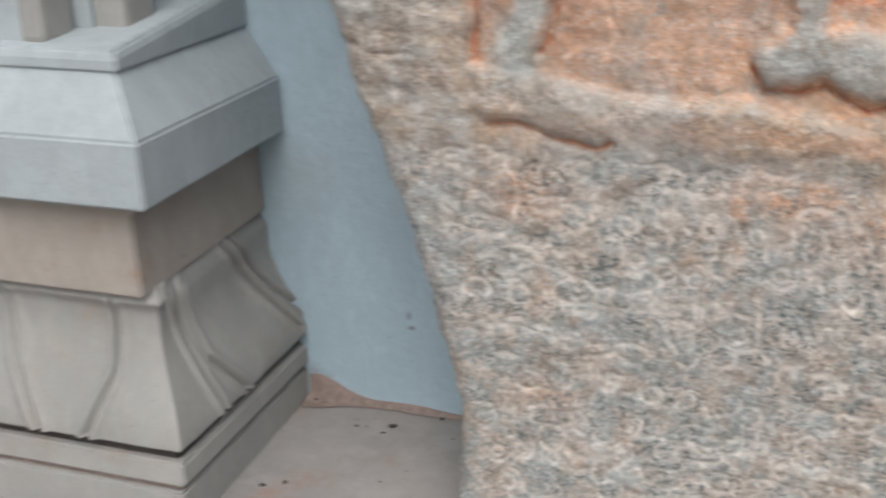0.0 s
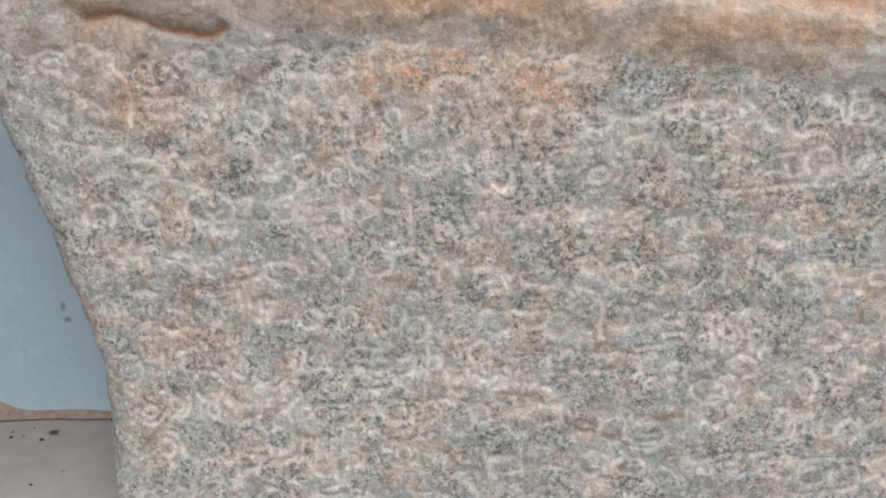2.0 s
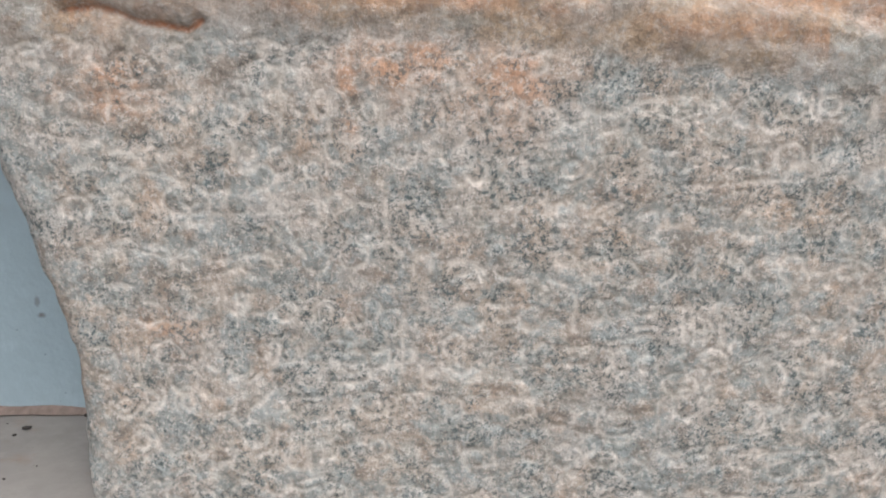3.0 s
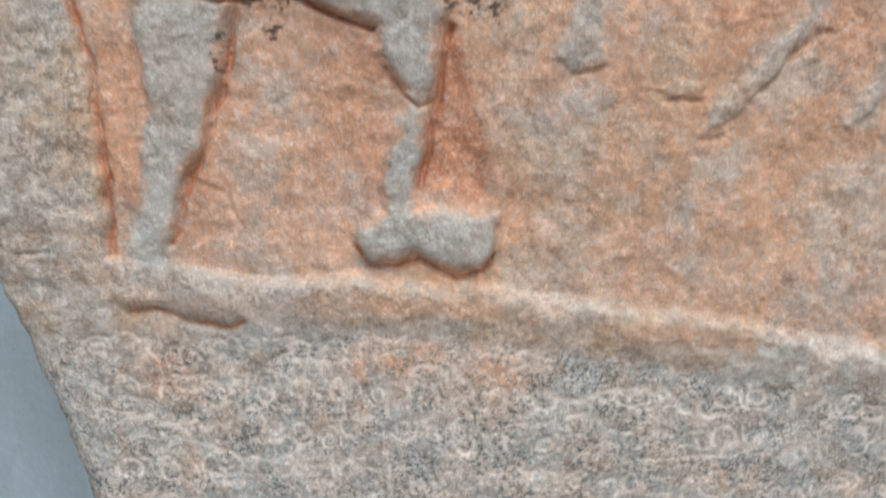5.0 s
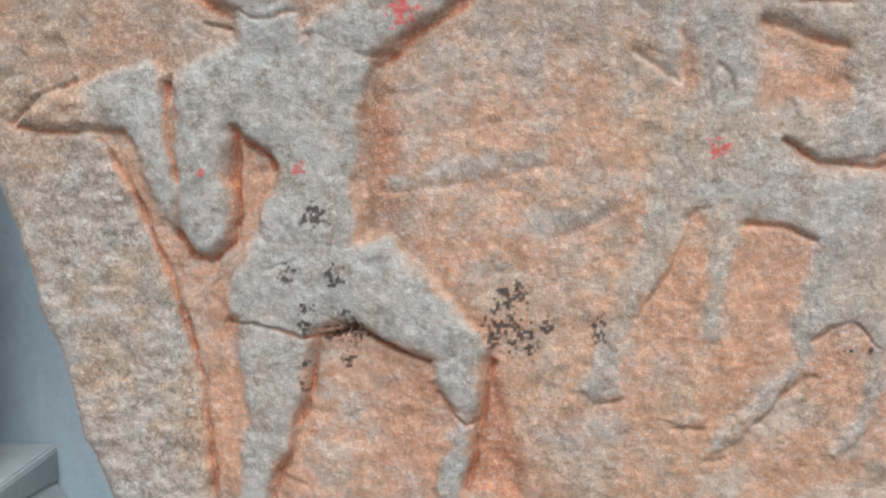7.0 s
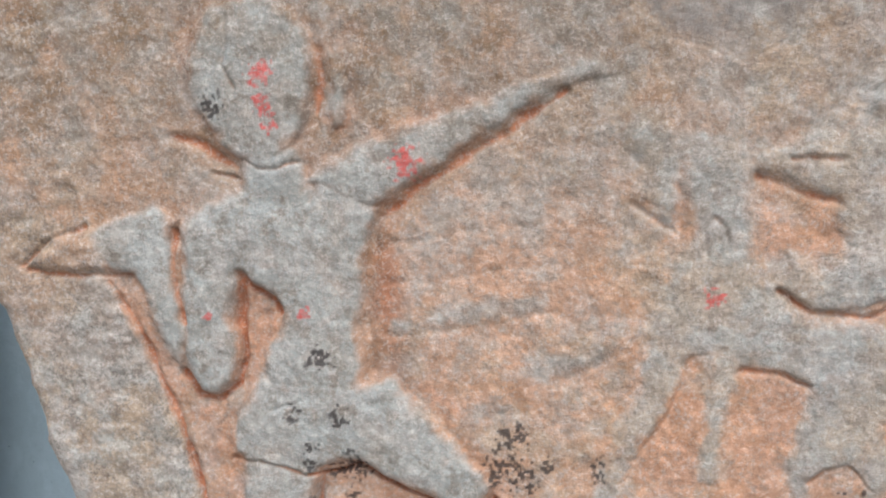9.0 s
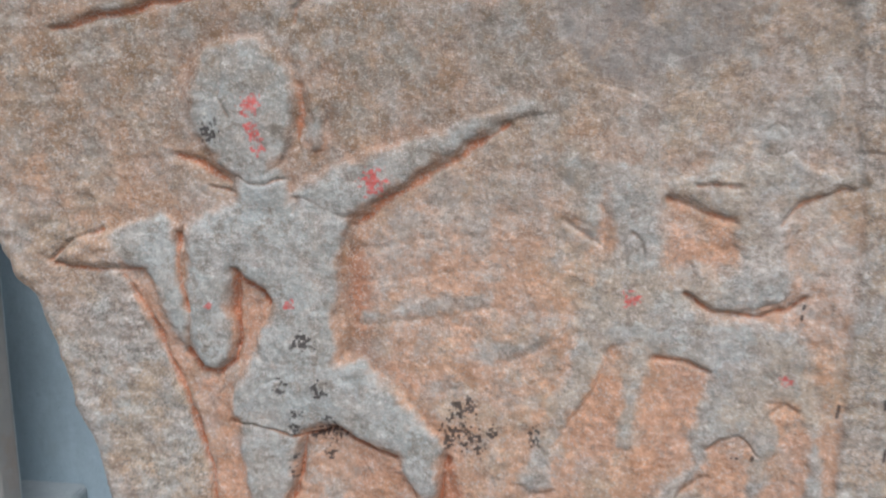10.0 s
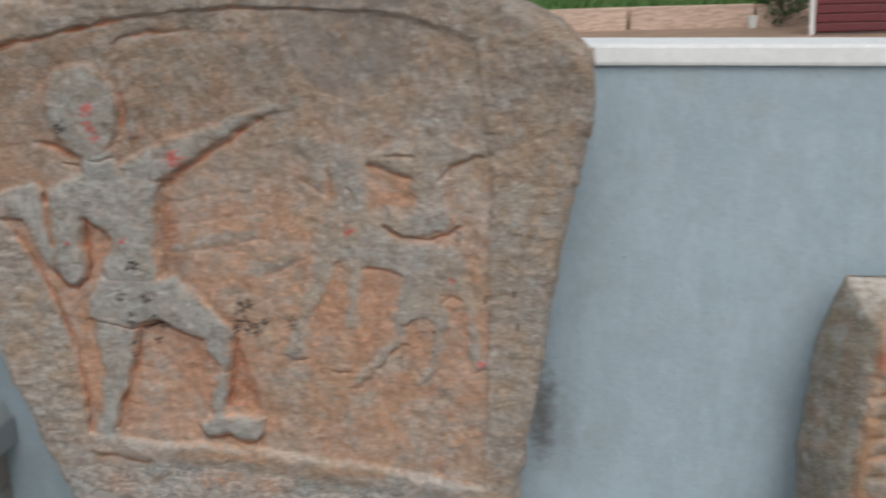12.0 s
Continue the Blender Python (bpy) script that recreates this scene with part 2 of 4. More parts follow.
def to_area(X, Z, pts):
    """Signed distance to a polygon, negative inside."""
    d = to_line(X, Z, [*pts, pts[0]])
    inside = np.zeros(X.shape, bool)
    for (ax, az), (bx, bz) in zip(pts, [*pts[1:], pts[0]]):
        hit = ((az > Z) != (bz > Z)) & (X < (bx - ax) * (Z - az) / ((bz - az) or 1e-9) + ax)
        inside ^= hit
    return np.where(inside, -d, d)


def mesh_of(name, verts, faces, normals, layers, material):
    """A mesh of four-sided faces with the given normals and one float layer for each kind of stain."""
    used, where = np.unique(faces, return_inverse=True)
    where = where.reshape(-1).astype(np.int32)
    me = bpy.data.meshes.new(name)
    me.vertices.add(len(used))
    me.vertices.foreach_set("co", verts[used].ravel())
    me.loops.add(len(where))
    me.loops.foreach_set("vertex_index", where)
    me.polygons.add(len(faces))
    me.polygons.foreach_set("loop_start", np.arange(0, faces.size, 4, dtype=np.int32))
    me.polygons.foreach_set("use_smooth", np.ones(len(faces), bool))
    me.update(calc_edges=True)
    for key, values in layers.items():
        me.attributes.new(key, "FLOAT", "POINT").data.foreach_set("value", values[used])
    if normals is not None:
        me.normals_split_custom_set_from_vertices(normals[used])
    me.materials.append(material)
    return me


def slab_mesh(name, X, Y, Z, back, layers, material, regions=(), thick=0.5):
    """A slab from a grid of face points (rows from the foot up); its rim runs back to y = back. regions: (name, faces, label) that become parts of it."""
    rows, cols = X.shape
    face = np.stack([X, Y, Z], -1).reshape(-1, 3)
    idx = np.arange(rows * cols).reshape(rows, cols)
    quads = np.stack([idx[:-1, :-1], idx[:-1, 1:], idx[1:, 1:], idx[1:, :-1]], -1).reshape(-1, 4)
    rim = np.concatenate([idx[0, :-1], idx[:-1, -1], idx[-1, :0:-1], idx[:0:-1, 0]])
    verts, faces, last, base = [face], [quads], rim, len(face)
    mid = face[rim].mean(0)
    for k in (0.25, 0.6, 1.0):
        ring = face[rim].copy()
        wob = value_noise(ring[:, 0] + ring[:, 2], ring[:, 2] - ring[:, 0] + k, 30, 5) * 0.004
        ring[:, 1] += (np.minimum(back, ring[:, 1] + thick) - ring[:, 1]) * k
        way = ring[:, (0, 2)] - mid[[0, 2]]
        way /= np.linalg.norm(way, axis=1)[:, None]
        ring[:, 0] += way[:, 0] * (wob - 0.012 * k)
        ring[:, 2] += way[:, 1] * (wob - 0.012 * k)
        now = base + np.arange(len(rim))
        faces.append(np.stack([last, np.roll(last, -1), np.roll(now, -1), now], -1)[:, ::-1])
        verts.append(ring)
        last, base = now, base + len(rim)
    # the back: rows from flank to flank, and the arch above them
    flank_r = last[cols - 1:cols - 1 + rows]
    flank_l = np.concatenate([last[:1], last[:0:-1][:rows - 1]])
    faces.append(np.stack([flank_l[:-1], flank_l[1:], flank_r[1:], flank_r[:-1]], -1))
    arch = last[cols + rows - 2:2 * cols + rows - 2]
    i = np.arange((len(arch) - 2) // 2)
    faces.append(np.stack([arch[i], arch[-1 - i], arch[-2 - i], arch[i + 1]], -1))
    verts, faces = np.concatenate(verts), np.concatenate(faces)
    full = {}
    for key, values in layers.items():
        full[key] = np.zeros(len(verts), np.float32)
        full[key][:rows * cols] = values.ravel()
    if not regions:
        return new(name, mesh_of(name, verts, faces, None, full, material))
    whole = mesh_of(name, verts, faces, None, full, material)
    normals = np.empty(len(verts) * 3, np.float32)
    whole.vertex_normals.foreach_get("vector", normals)
    normals = normals.reshape(-1, 3)
    free = np.ones(len(faces), bool)
    cut = []
    for title, mask, label in regions:
        take = np.zeros(len(faces), bool)
        take[:len(quads)] = mask.ravel()
        take &= free
        free &= ~take
        cut.append((title, take, label))
    body = new(name, mesh_of(name, verts, faces[free], normals, full, material))
    for title, take, label in cut:
        piece = tagged(new(title, mesh_of(title, verts, faces[take], normals, full, material)), label)
        piece.parent = body
    bpy.data.meshes.remove(whole)
    return body


# ---- ground, floor, boundary wall ----
def slope_top(bm, z):
    """The wall's top falls a little along its length."""
    for v in bm.verts:
        if v.co.z > z:
            v.co.z -= 0.024 * (v.co.x - 1.0)


WALL_Y = 1.296
bm = bmesh.new()
box(bm, -400, 400, -400, 400, -0.5, -0.03)
tagged(part("ground", bm, EARTH), "dry reddish earth reaching to the horizon", "ground", kind="structure")

def floor_z(x, y):
    """The cement falls away along the stele's foot and rises a little to the wall."""
    return float(np.interp(x, (-0.25, 0.0, 0.28), (0.004, 0.001, -0.026)) + 0.007 * np.clip((y - 1.1) / 0.196, 0, 1))


bm = bmesh.new()
lines = [[bm.verts.new((x, y, floor_z(x, y))) for x in (-4, -0.25, -0.12, 0.0, 0.1, 0.2, 0.28, 1.4, 6)] for y in (-4, 1.1, WALL_Y + 0.1)]
for a, b in zip(lines[:-1], lines[1:]):
    for i in range(8):
        bm.faces.new((a[i], a[i + 1], b[i + 1], b[i]))
under = bmesh.ops.extrude_face_region(bm, geom=bm.faces[:], use_keep_orig=True)
bmesh.ops.translate(bm, verts=[v for v in under["geom"] if isinstance(v, bmesh.types.BMVert)], vec=(0, 0, -0.12))
bmesh.ops.recalc_face_normals(bm, faces=bm.faces[:])
tagged(part("floor", bm, FLOOR), "dusty grey cement floor with red earth stains", "floor", kind="structure")

bm = bmesh.new()
box(bm, -4, 6, WALL_Y, WALL_Y + 0.15, -0.1, 1.128)
slope_top(bm, 1.0)
wall = tagged(part("wall_back", bm, WALL), "blue-grey painted cement boundary wall", "wall", kind="structure")
bm = bmesh.new()
box(bm, -4, 6, WALL_Y - 0.012, WALL_Y + 0.162, 1.128, 1.168, 0.007)
slope_top(bm, 1.0)
part("coping", bm, COPING, wall, "white painted coping on top of the wall")

# worn mortar fillet and red dust where wall and floor meet
xs = np.linspace(-0.252, 1.4, 160)
bm = bmesh.new()
strips = []
for x in xs:
    n = 0.5 + 0.5 * float(value_noise(x, 0, 16, 3))
    m = 0.5 + 0.5 * float(value_noise(x, 0, 55, 4))
    f = floor_z(x, WALL_Y)
    heap = 0.032 * math.exp(-((x + 0.245) / 0.04) ** 2)     # mortar left in the corner by the pier
    strips.append([bm.verts.new((x, WALL_Y + 0.001, f + 0.002 + 0.006 * n + heap)), bm.verts.new((x, WALL_Y - 0.003 - 0.003 * m, f + 0.003)), bm.verts.new((x, WALL_Y - 0.006 - 0.010 * n * m - 0.8 * heap, f - 0.001))])
for a, b in zip(strips[:-1], strips[1:]):
    for i in (0, 1):
        bm.faces.new((a[i], a[i + 1], b[i + 1], b[i]))
tagged(part("dust_line", bm, DIRT, None, "", True), "red earth gathered where the wall meets the floor", "dirt", kind="stuff")

# ---- the carved stele ----
FACE = (1.0885, 0.0805, -0.11)           # the face leans a little forward and turns a little from the wall
step = 0.0016
rows, cols = int(1.33 / step), int(1.2 / step)
s, t = np.meshgrid(np.linspace(0, 1, cols), np.linspace(0, 1, rows))
z_top = lambda x: np.interp(x, (-0.26, -0.165, 0.1, 0.5, 0.80, 0.90, 0.955, 1.0), (1.13, 1.262, 1.31, 1.315, 1.29, 1.262, 1.228, 1.178))
left_x = lambda z: np.interp(z, (-0.06, 0.15, 0.25, 0.33, 0.40, 0.52, 0.64, 0.79, 0.91, 1.0, 1.05, 1.12, 1.16, 1.26, 1.32), (0.0, 0.006, -0.016, -0.03, -0.058, -0.091, -0.12, -0.149, -0.182, -0.217, -0.233, -0.247, -0.248, -0.245, -0.243))
right_x = lambda z: np.interp(z, (-0.06, 0.32, 0.44, 0.55, 0.72, 0.83, 0.95, 1.05, 1.15, 1.19, 1.25, 1.32), (0.79, 0.853, 0.874, 0.895, 0.924, 0.938, 0.960, 0.978, 1.002, 1.006, 1.008, 1.008))
Z = -0.06 + t * 1.37
chip = value_noise(Z, Z * 0, 22, 11) * 0.0035 + value_noise(Z, Z * 0, 70, 12) * 0.0015
chip_r = value_noise(Z, Z * 0 + 9, 22, 13) * 0.004 + value_noise(Z, Z * 0 + 9, 70, 14) * 0.002
X = left_x(Z) + chip + s * (right_x(Z) + chip_r - left_x(Z) - chip)
Z = -0.06 + t * (z_top(X) + 0.06 + value_noise(X, X * 0, 25, 15) * 0.004)
figure = np.zeros(X.shape)
near = np.full(X.shape, 0.3)
cuts = np.zeros(X.shape)
marks = np.zeros(X.shape)
sunk = np.zeros(X.shape)
soot, red, stain = np.zeros(X.shape), np.zeros(X.shape), np.zeros(X.shape)
wx = X + value_noise(X, Z, 60, 21) * 0.0022 + value_noise(X, Z, 25, 22) * 0.002
wz = Z + value_noise(X, Z, 60, 23) * 0.0022 + value_noise(X, Z, 25, 24) * 0.002


def window(pts, pad):
    """Rows and columns of the grid that a form can reach."""
    px, pz = [p[0] for p in pts], [p[1] for p in pts]
    near = (X > min(px) - pad) & (X < max(px) + pad) & (Z > min(pz) - pad) & (Z < max(pz) + pad)
    r, c = np.where(near.any(1))[0], np.where(near.any(0))[0]
    return slice(r[0], r[-1] + 1), slice(c[0], c[-1] + 1)


groups = {name: np.full(X.shape, 0.3) for name in ("archer", "animal", "rider", "ledge", "arrow")}


worn_edge = value_noise(X, Z, 90, 35) * 0.0016 + value_noise(X, Z, 42, 36) * 0.0022


def carve(group, pts, h, dome, taper=0.0):
    """A form left standing inside an outline, rounded over its middle; taper: how much of its height it loses along x."""
    w = window(pts, 0.09)
    d = to_area(wx[w], wz[w], pts)
    d = d + worn_edge[w] * (1.0 if group == "archer" else 1.5)
    slack = 1.0 if group == "archer" else 1.35
    body = 0.72 * h * (0.6 * smooth(0.0065 * slack, -0.0095 * slack, d) + 0.4 * smooth(0.0, 1.0, np.clip(-d / dome, 0, 1) ** 0.6))
    if taper:
        px = [p[0] for p in pts]
        body *= 1 - taper * smooth(min(px) + 0.3 * (max(px) - min(px)), max(px), X[w])
    figure[w] = np.maximum(figure[w], body)
    groups[group][w] = np.minimum(groups[group][w], d)
    near[w] = np.minimum(near[w], d)


def cut_groove(pts, width, depth):
    w = window(pts, 0.05)
    d = to_line(wx[w], wz[w], pts)
    uneven = 1 + 0.35 * value_noise(X[w], Z[w], 38, 33) + 0.2 * value_noise(X[w], Z[w], 110, 34)
    cuts[w] = np.maximum(cuts[w], depth * np.clip(uneven, 0.2, 1.4) * np.exp(-(d / (width * uneven)) ** 2))


def sink_area(pts, depth):
    w = window(pts, 0.05)
    sunk[w] = np.maximum(sunk[w], depth * smooth(0.010, -0.02, to_area(wx[w], wz[w], pts)))


def stain_area(pts, k):
    """Red earth lying evenly over a sunk flat."""
    w = window(pts, 0.05)
    stain[w] = np.maximum(stain[w], k * smooth(0.005, -0.006, to_area(wx[w], wz[w], pts)))


def spot(layer, at, r):
    w = window([at], r + 0.02)
    rag = value_noise(X[w], Z[w], 300, 31) * r * 1.2
    blot = smooth(r * 0.5, -r * 0.3, np.hypot(X[w] - at[0], Z[w] - at[1]) - r * 1.15 + rag)
    layer[w] = np.maximum(layer[w], blot * smooth(*((-0.5, 0.0) if layer is soot else (-0.9, -0.4)), value_noise(X[w], Z[w], 300, 32)))


def cut_mark(pts):
    """One worn chisel stroke of the inscription."""
    w = window(pts, 0.02)
    d = to_line(wx[w], wz[w], pts)
    marks[w] = np.maximum(marks[w], np.exp(-(d / (0.0022 + 0.0008 * value_noise(X[w], Z[w], 60, 37))) ** 2))


def ring(at, rx, rz):
    cut_mark([(at[0] + rx * math.cos(a), at[1] + rz * math.sin(a)) for a in np.linspace(0, 2 * math.pi, 13)])


PANEL = [(-0.103, 1.194), (-0.04, 1.211), (0.045, 1.224), (0.118, 1.238), (0.208, 1.253), (0.3, 1.263), (0.416, 1.265), (0.549, 1.258), (0.69, 1.245), (0.811, 1.2), (0.83, 0.967), (0.816, 0.755), (0.81, 0.627), (0.79, 0.34), (0.613, 0.381), (0.493, 0.407), (0.377, 0.425), (0.249, 0.438), (0.157, 0.438), (0.034, 0.463), (0.032, 0.497), (0.035, 0.546), (0.034, 0.599), (0.029, 0.657), (0.018, 0.704), (0.006, 0.755), (-0.008, 0.79), (-0.02, 0.814), (-0.032, 0.858), (-0.055, 0.903), (-0.066, 0.953), (-0.075, 0.996), (-0.079, 1.058), (-0.077, 1.136)]
WEDGE = [(0.341, 0.663), (0.351, 0.645), (0.358, 0.614), (0.364, 0.577), (0.374, 0.54), (0.368, 0.505), (0.308, 0.515), (0.316, 0.552), (0.327, 0.594), (0.333, 0.63)]
FLAKE = [(0.494, 1.154), (0.47, 1.3), (0.72, 1.3), (0.69, 1.148), (0.645, 1.127), (0.628, 1.111), (0.606, 1.098), (0.573, 1.107), (0.533, 1.122)]
stain_area([(-0.055, 0.9), (-0.026, 0.868), (0.012, 0.799), (0.036, 0.757), (0.075, 0.755), (0.07, 0.724), (0.074, 0.7), (0.078, 0.64), (0.06, 0.52), (0.044, 0.471), (0.034, 0.471), (0.036, 0.6), (0.012, 0.745), (-0.02, 0.82)], 0.85)
stain_area([(0.09, 0.895), (0.13, 0.85), (0.108, 0.801), (0.09, 0.77), (0.082, 0.8)], 0.8)
stain_area([(0.548, 0.81), (0.56, 0.76), (0.547, 0.68), (0.54, 0.63), (0.482, 0.642), (0.5, 0.72)], 0.8)
stain_area([(0.596, 0.79), (0.66, 0.776), (0.638, 0.701), (0.62, 0.64), (0.575, 0.6), (0.566, 0.68)], 0.75)
stain_area([(0.665, 0.676), (0.69, 0.695), (0.708, 0.686), (0.705, 0.642), (0.69, 0.6), (0.65, 0.63)], 0.6)
stain_area([(0.735, 0.72), (0.76, 0.725), (0.772, 0.69), (0.773, 0.62), (0.73, 0.61), (0.732, 0.66)], 0.65)
stain_area([(0.615, 0.98), (0.685, 0.96), (0.688, 0.91), (0.64, 0.905), (0.614, 0.9)], 0.55)
stain_area([(0.223, 0.666), (0.285, 0.642), (0.285, 0.55), (0.267, 0.506), (0.248, 0.474), (0.21, 0.548)], 0.7)
stain_area([(0.264, 0.786), (0.319, 0.757), (0.333, 0.7), (0.279, 0.757)], 0.65)

# the archer, limb by limb
carve("archer", [(0.027, 0.921), (0.029, 0.946), (0.042, 0.964), (0.063, 0.976), (0.095, 0.985), (0.163, 0.984), (0.182, 0.993), (0.201, 0.998), (0.236, 0.962), (0.231, 0.938), (0.221, 0.889), (0.214, 0.839), (0.215, 0.76), (0.12, 0.76), (0.108, 0.801), (0.116, 0.827), (0.131, 0.849), (0.122, 0.871), (0.101, 0.886), (0.088, 0.899), (0.074, 0.902)], 0.0125, 0.045)
carve("archer", [(0.064, 1.156), (0.077, 1.17), (0.099, 1.178), (0.121, 1.181), (0.145, 1.176), (0.168, 1.163), (0.179, 1.141), (0.182, 1.111), (0.179, 1.076), (0.17, 1.05), (0.16, 1.026), (0.14, 1.01), (0.115, 1.009), (0.097, 1.017), (0.081, 1.031), (0.066, 1.052), (0.056, 1.082), (0.052, 1.109), (0.055, 1.135)], 0.0155, 0.05)
carve("archer", [(0.095, 1.144), (0.112, 1.168), (0.14, 1.168), (0.166, 1.15), (0.172, 1.1), (0.162, 1.05), (0.142, 1.02), (0.118, 1.025), (0.105, 1.07), (0.094, 1.105)], 0.0175, 0.05)
carve("archer", [(0.199, 1.123), (0.208, 1.111), (0.212, 1.087), (0.215, 1.064), (0.21, 1.049), (0.199, 1.047), (0.193, 1.058), (0.197, 1.088)], 0.007, 0.012)
carve("archer", [(0.1, 1.03), (0.165, 1.03), (0.168, 0.996), (0.165, 0.96), (0.1, 0.96)], 0.0115, 0.03)
carve("archer", [(0.043, 0.962), (0.075, 0.965), (0.09, 0.945), (0.086, 0.896), (0.08, 0.845), (0.081, 0.807), (0.075, 0.782), (0.058, 0.768), (0.038, 0.771), (0.025, 0.788), (0.021, 0.82), (0.025, 0.865), (0.027, 0.902), (0.03, 0.94)], 0.0155, 0.028)
carve("archer", [(-0.067, 0.95), (-0.024, 0.962), (0.007, 0.969), (0.03, 0.956), (0.026, 0.933), (0.022, 0.902), (0.025, 0.871), (0.03, 0.846), (0.026, 0.814), (0.018, 0.795), (0.005, 0.81), (-0.006, 0.839), (-0.014, 0.871), (-0.023, 0.896), (-0.051, 0.905), (-0.084, 0.903), (-0.123, 0.903), (-0.143, 0.911), (-0.137, 0.92), (-0.104, 0.938)], 0.0105, 0.025)
carve("archer", [(0.164, 0.993), (0.187, 1.014), (0.221, 1.031), (0.258, 1.044), (0.294, 1.05), (0.336, 1.064), (0.372, 1.078), (0.413, 1.091), (0.445, 1.106), (0.465, 1.1), (0.471, 1.09), (0.436, 1.079), (0.401, 1.066), (0.371, 1.046), (0.341, 1.027), (0.304, 1.003), (0.273, 0.985), (0.248, 0.971), (0.23, 0.962), (0.199, 0.968)], 0.013, 0.03, 0.65)
carve("archer", [(0.145, 0.765), (0.206, 0.781), (0.241, 0.783), (0.257, 0.766), (0.284, 0.74), (0.312, 0.71), (0.333, 0.687), (0.338, 0.67), (0.331, 0.634), (0.324, 0.599), (0.311, 0.591), (0.298, 0.603), (0.287, 0.621), (0.282, 0.634), (0.281, 0.657), (0.257, 0.667), (0.229, 0.678), (0.206, 0.692), (0.16, 0.7)], 0.0145, 0.04)
carve("archer", [(0.305, 0.63), (0.327, 0.63), (0.322, 0.575), (0.311, 0.531), (0.31, 0.48), (0.275, 0.48), (0.275, 0.52), (0.283, 0.547), (0.293, 0.585)], 0.0105, 0.016)
carve("archer", [(0.258, 0.488), (0.275, 0.502), (0.304, 0.507), (0.333, 0.502), (0.364, 0.497), (0.378, 0.492), (0.374, 0.471), (0.367, 0.454), (0.359, 0.443), (0.335, 0.438), (0.32, 0.449), (0.304, 0.459), (0.283, 0.451), (0.264, 0.453), (0.253, 0.466), (0.252, 0.48)], 0.0135, 0.025)
carve("archer", [(0.074, 0.735), (0.145, 0.73), (0.163, 0.689), (0.158, 0.665), (0.145, 0.623), (0.129, 0.587), (0.115, 0.544), (0.099, 0.507), (0.088, 0.45), (0.058, 0.44), (0.044, 0.455), (0.059, 0.513), (0.068, 0.551), (0.08, 0.598), (0.078, 0.635), (0.075, 0.672)], 0.0125, 0.035)
carve("archer", [(0.038, 0.461), (0.063, 0.463), (0.09, 0.462), (0.121, 0.448), (0.143, 0.44), (0.152, 0.423), (0.148, 0.409), (0.134, 0.398), (0.118, 0.404), (0.091, 0.412), (0.07, 0.419), (0.045, 0.416), (0.035, 0.427)], 0.010, 0.022)
carve("archer", [(0.107, 0.788), (0.145, 0.784), (0.208, 0.783), (0.236, 0.78), (0.235, 0.755), (0.225, 0.73), (0.205, 0.708), (0.187, 0.697), (0.164, 0.686), (0.142, 0.684), (0.12, 0.697), (0.095, 0.701), (0.068, 0.701), (0.067, 0.724), (0.075, 0.746), (0.09, 0.769)], 0.0155, 0.04)

# the animal, much worn, and the small rider above it
for pts in ([(0.528, 1.02), (0.558, 1.035), (0.595, 1.02), (0.61, 0.989), (0.607, 0.934), (0.609, 0.885), (0.587, 0.852), (0.533, 0.85), (0.526, 0.893), (0.542, 0.933), (0.543, 0.981)],
            [(0.499, 1.051), (0.529, 1.055), (0.54, 1.02), (0.541, 0.981), (0.531, 0.949), (0.527, 0.933), (0.516, 0.957), (0.499, 0.973), (0.494, 1.004), (0.491, 1.028)],
            [(0.514, 0.859), (0.526, 0.893), (0.606, 0.889), (0.641, 0.853), (0.679, 0.842), (0.747, 0.835), (0.769, 0.823), (0.782, 0.782), (0.78, 0.74), (0.765, 0.731), (0.719, 0.738), (0.672, 0.754), (0.661, 0.779), (0.626, 0.791), (0.595, 0.794), (0.564, 0.81), (0.54, 0.81), (0.513, 0.813)],
            [(0.499, 0.867), (0.533, 0.86), (0.548, 0.81), (0.532, 0.767), (0.503, 0.723), (0.478, 0.669), (0.473, 0.642), (0.477, 0.619), (0.444, 0.614), (0.423, 0.626), (0.432, 0.645), (0.454, 0.677), (0.471, 0.731), (0.493, 0.783), (0.502, 0.826)],
            [(0.56, 0.819), (0.595, 0.811), (0.591, 0.777), (0.579, 0.742), (0.571, 0.707), (0.563, 0.676), (0.547, 0.68), (0.547, 0.716), (0.559, 0.759), (0.56, 0.793)],
            [(0.672, 0.779), (0.726, 0.772), (0.734, 0.73), (0.712, 0.686), (0.7, 0.694), (0.689, 0.694), (0.665, 0.676), (0.658, 0.644), (0.626, 0.625), (0.602, 0.593), (0.582, 0.569), (0.558, 0.556), (0.562, 0.577), (0.59, 0.61), (0.618, 0.638), (0.642, 0.666), (0.638, 0.701), (0.649, 0.736)],
            [(0.711, 0.738), (0.749, 0.739), (0.747, 0.696), (0.728, 0.651), (0.718, 0.606), (0.702, 0.57), (0.683, 0.55), (0.671, 0.559), (0.694, 0.597), (0.705, 0.642), (0.708, 0.686)],
            [(0.748, 0.772), (0.782, 0.773), (0.787, 0.731), (0.79, 0.688), (0.794, 0.645), (0.799, 0.61), (0.812, 0.591), (0.785, 0.584), (0.775, 0.609), (0.773, 0.662), (0.772, 0.705), (0.757, 0.73)],
            [(0.517, 0.597), (0.535, 0.605), (0.556, 0.6), (0.55, 0.59), (0.53, 0.588)]):
    carve("animal", pts, 0.0046, 0.028)
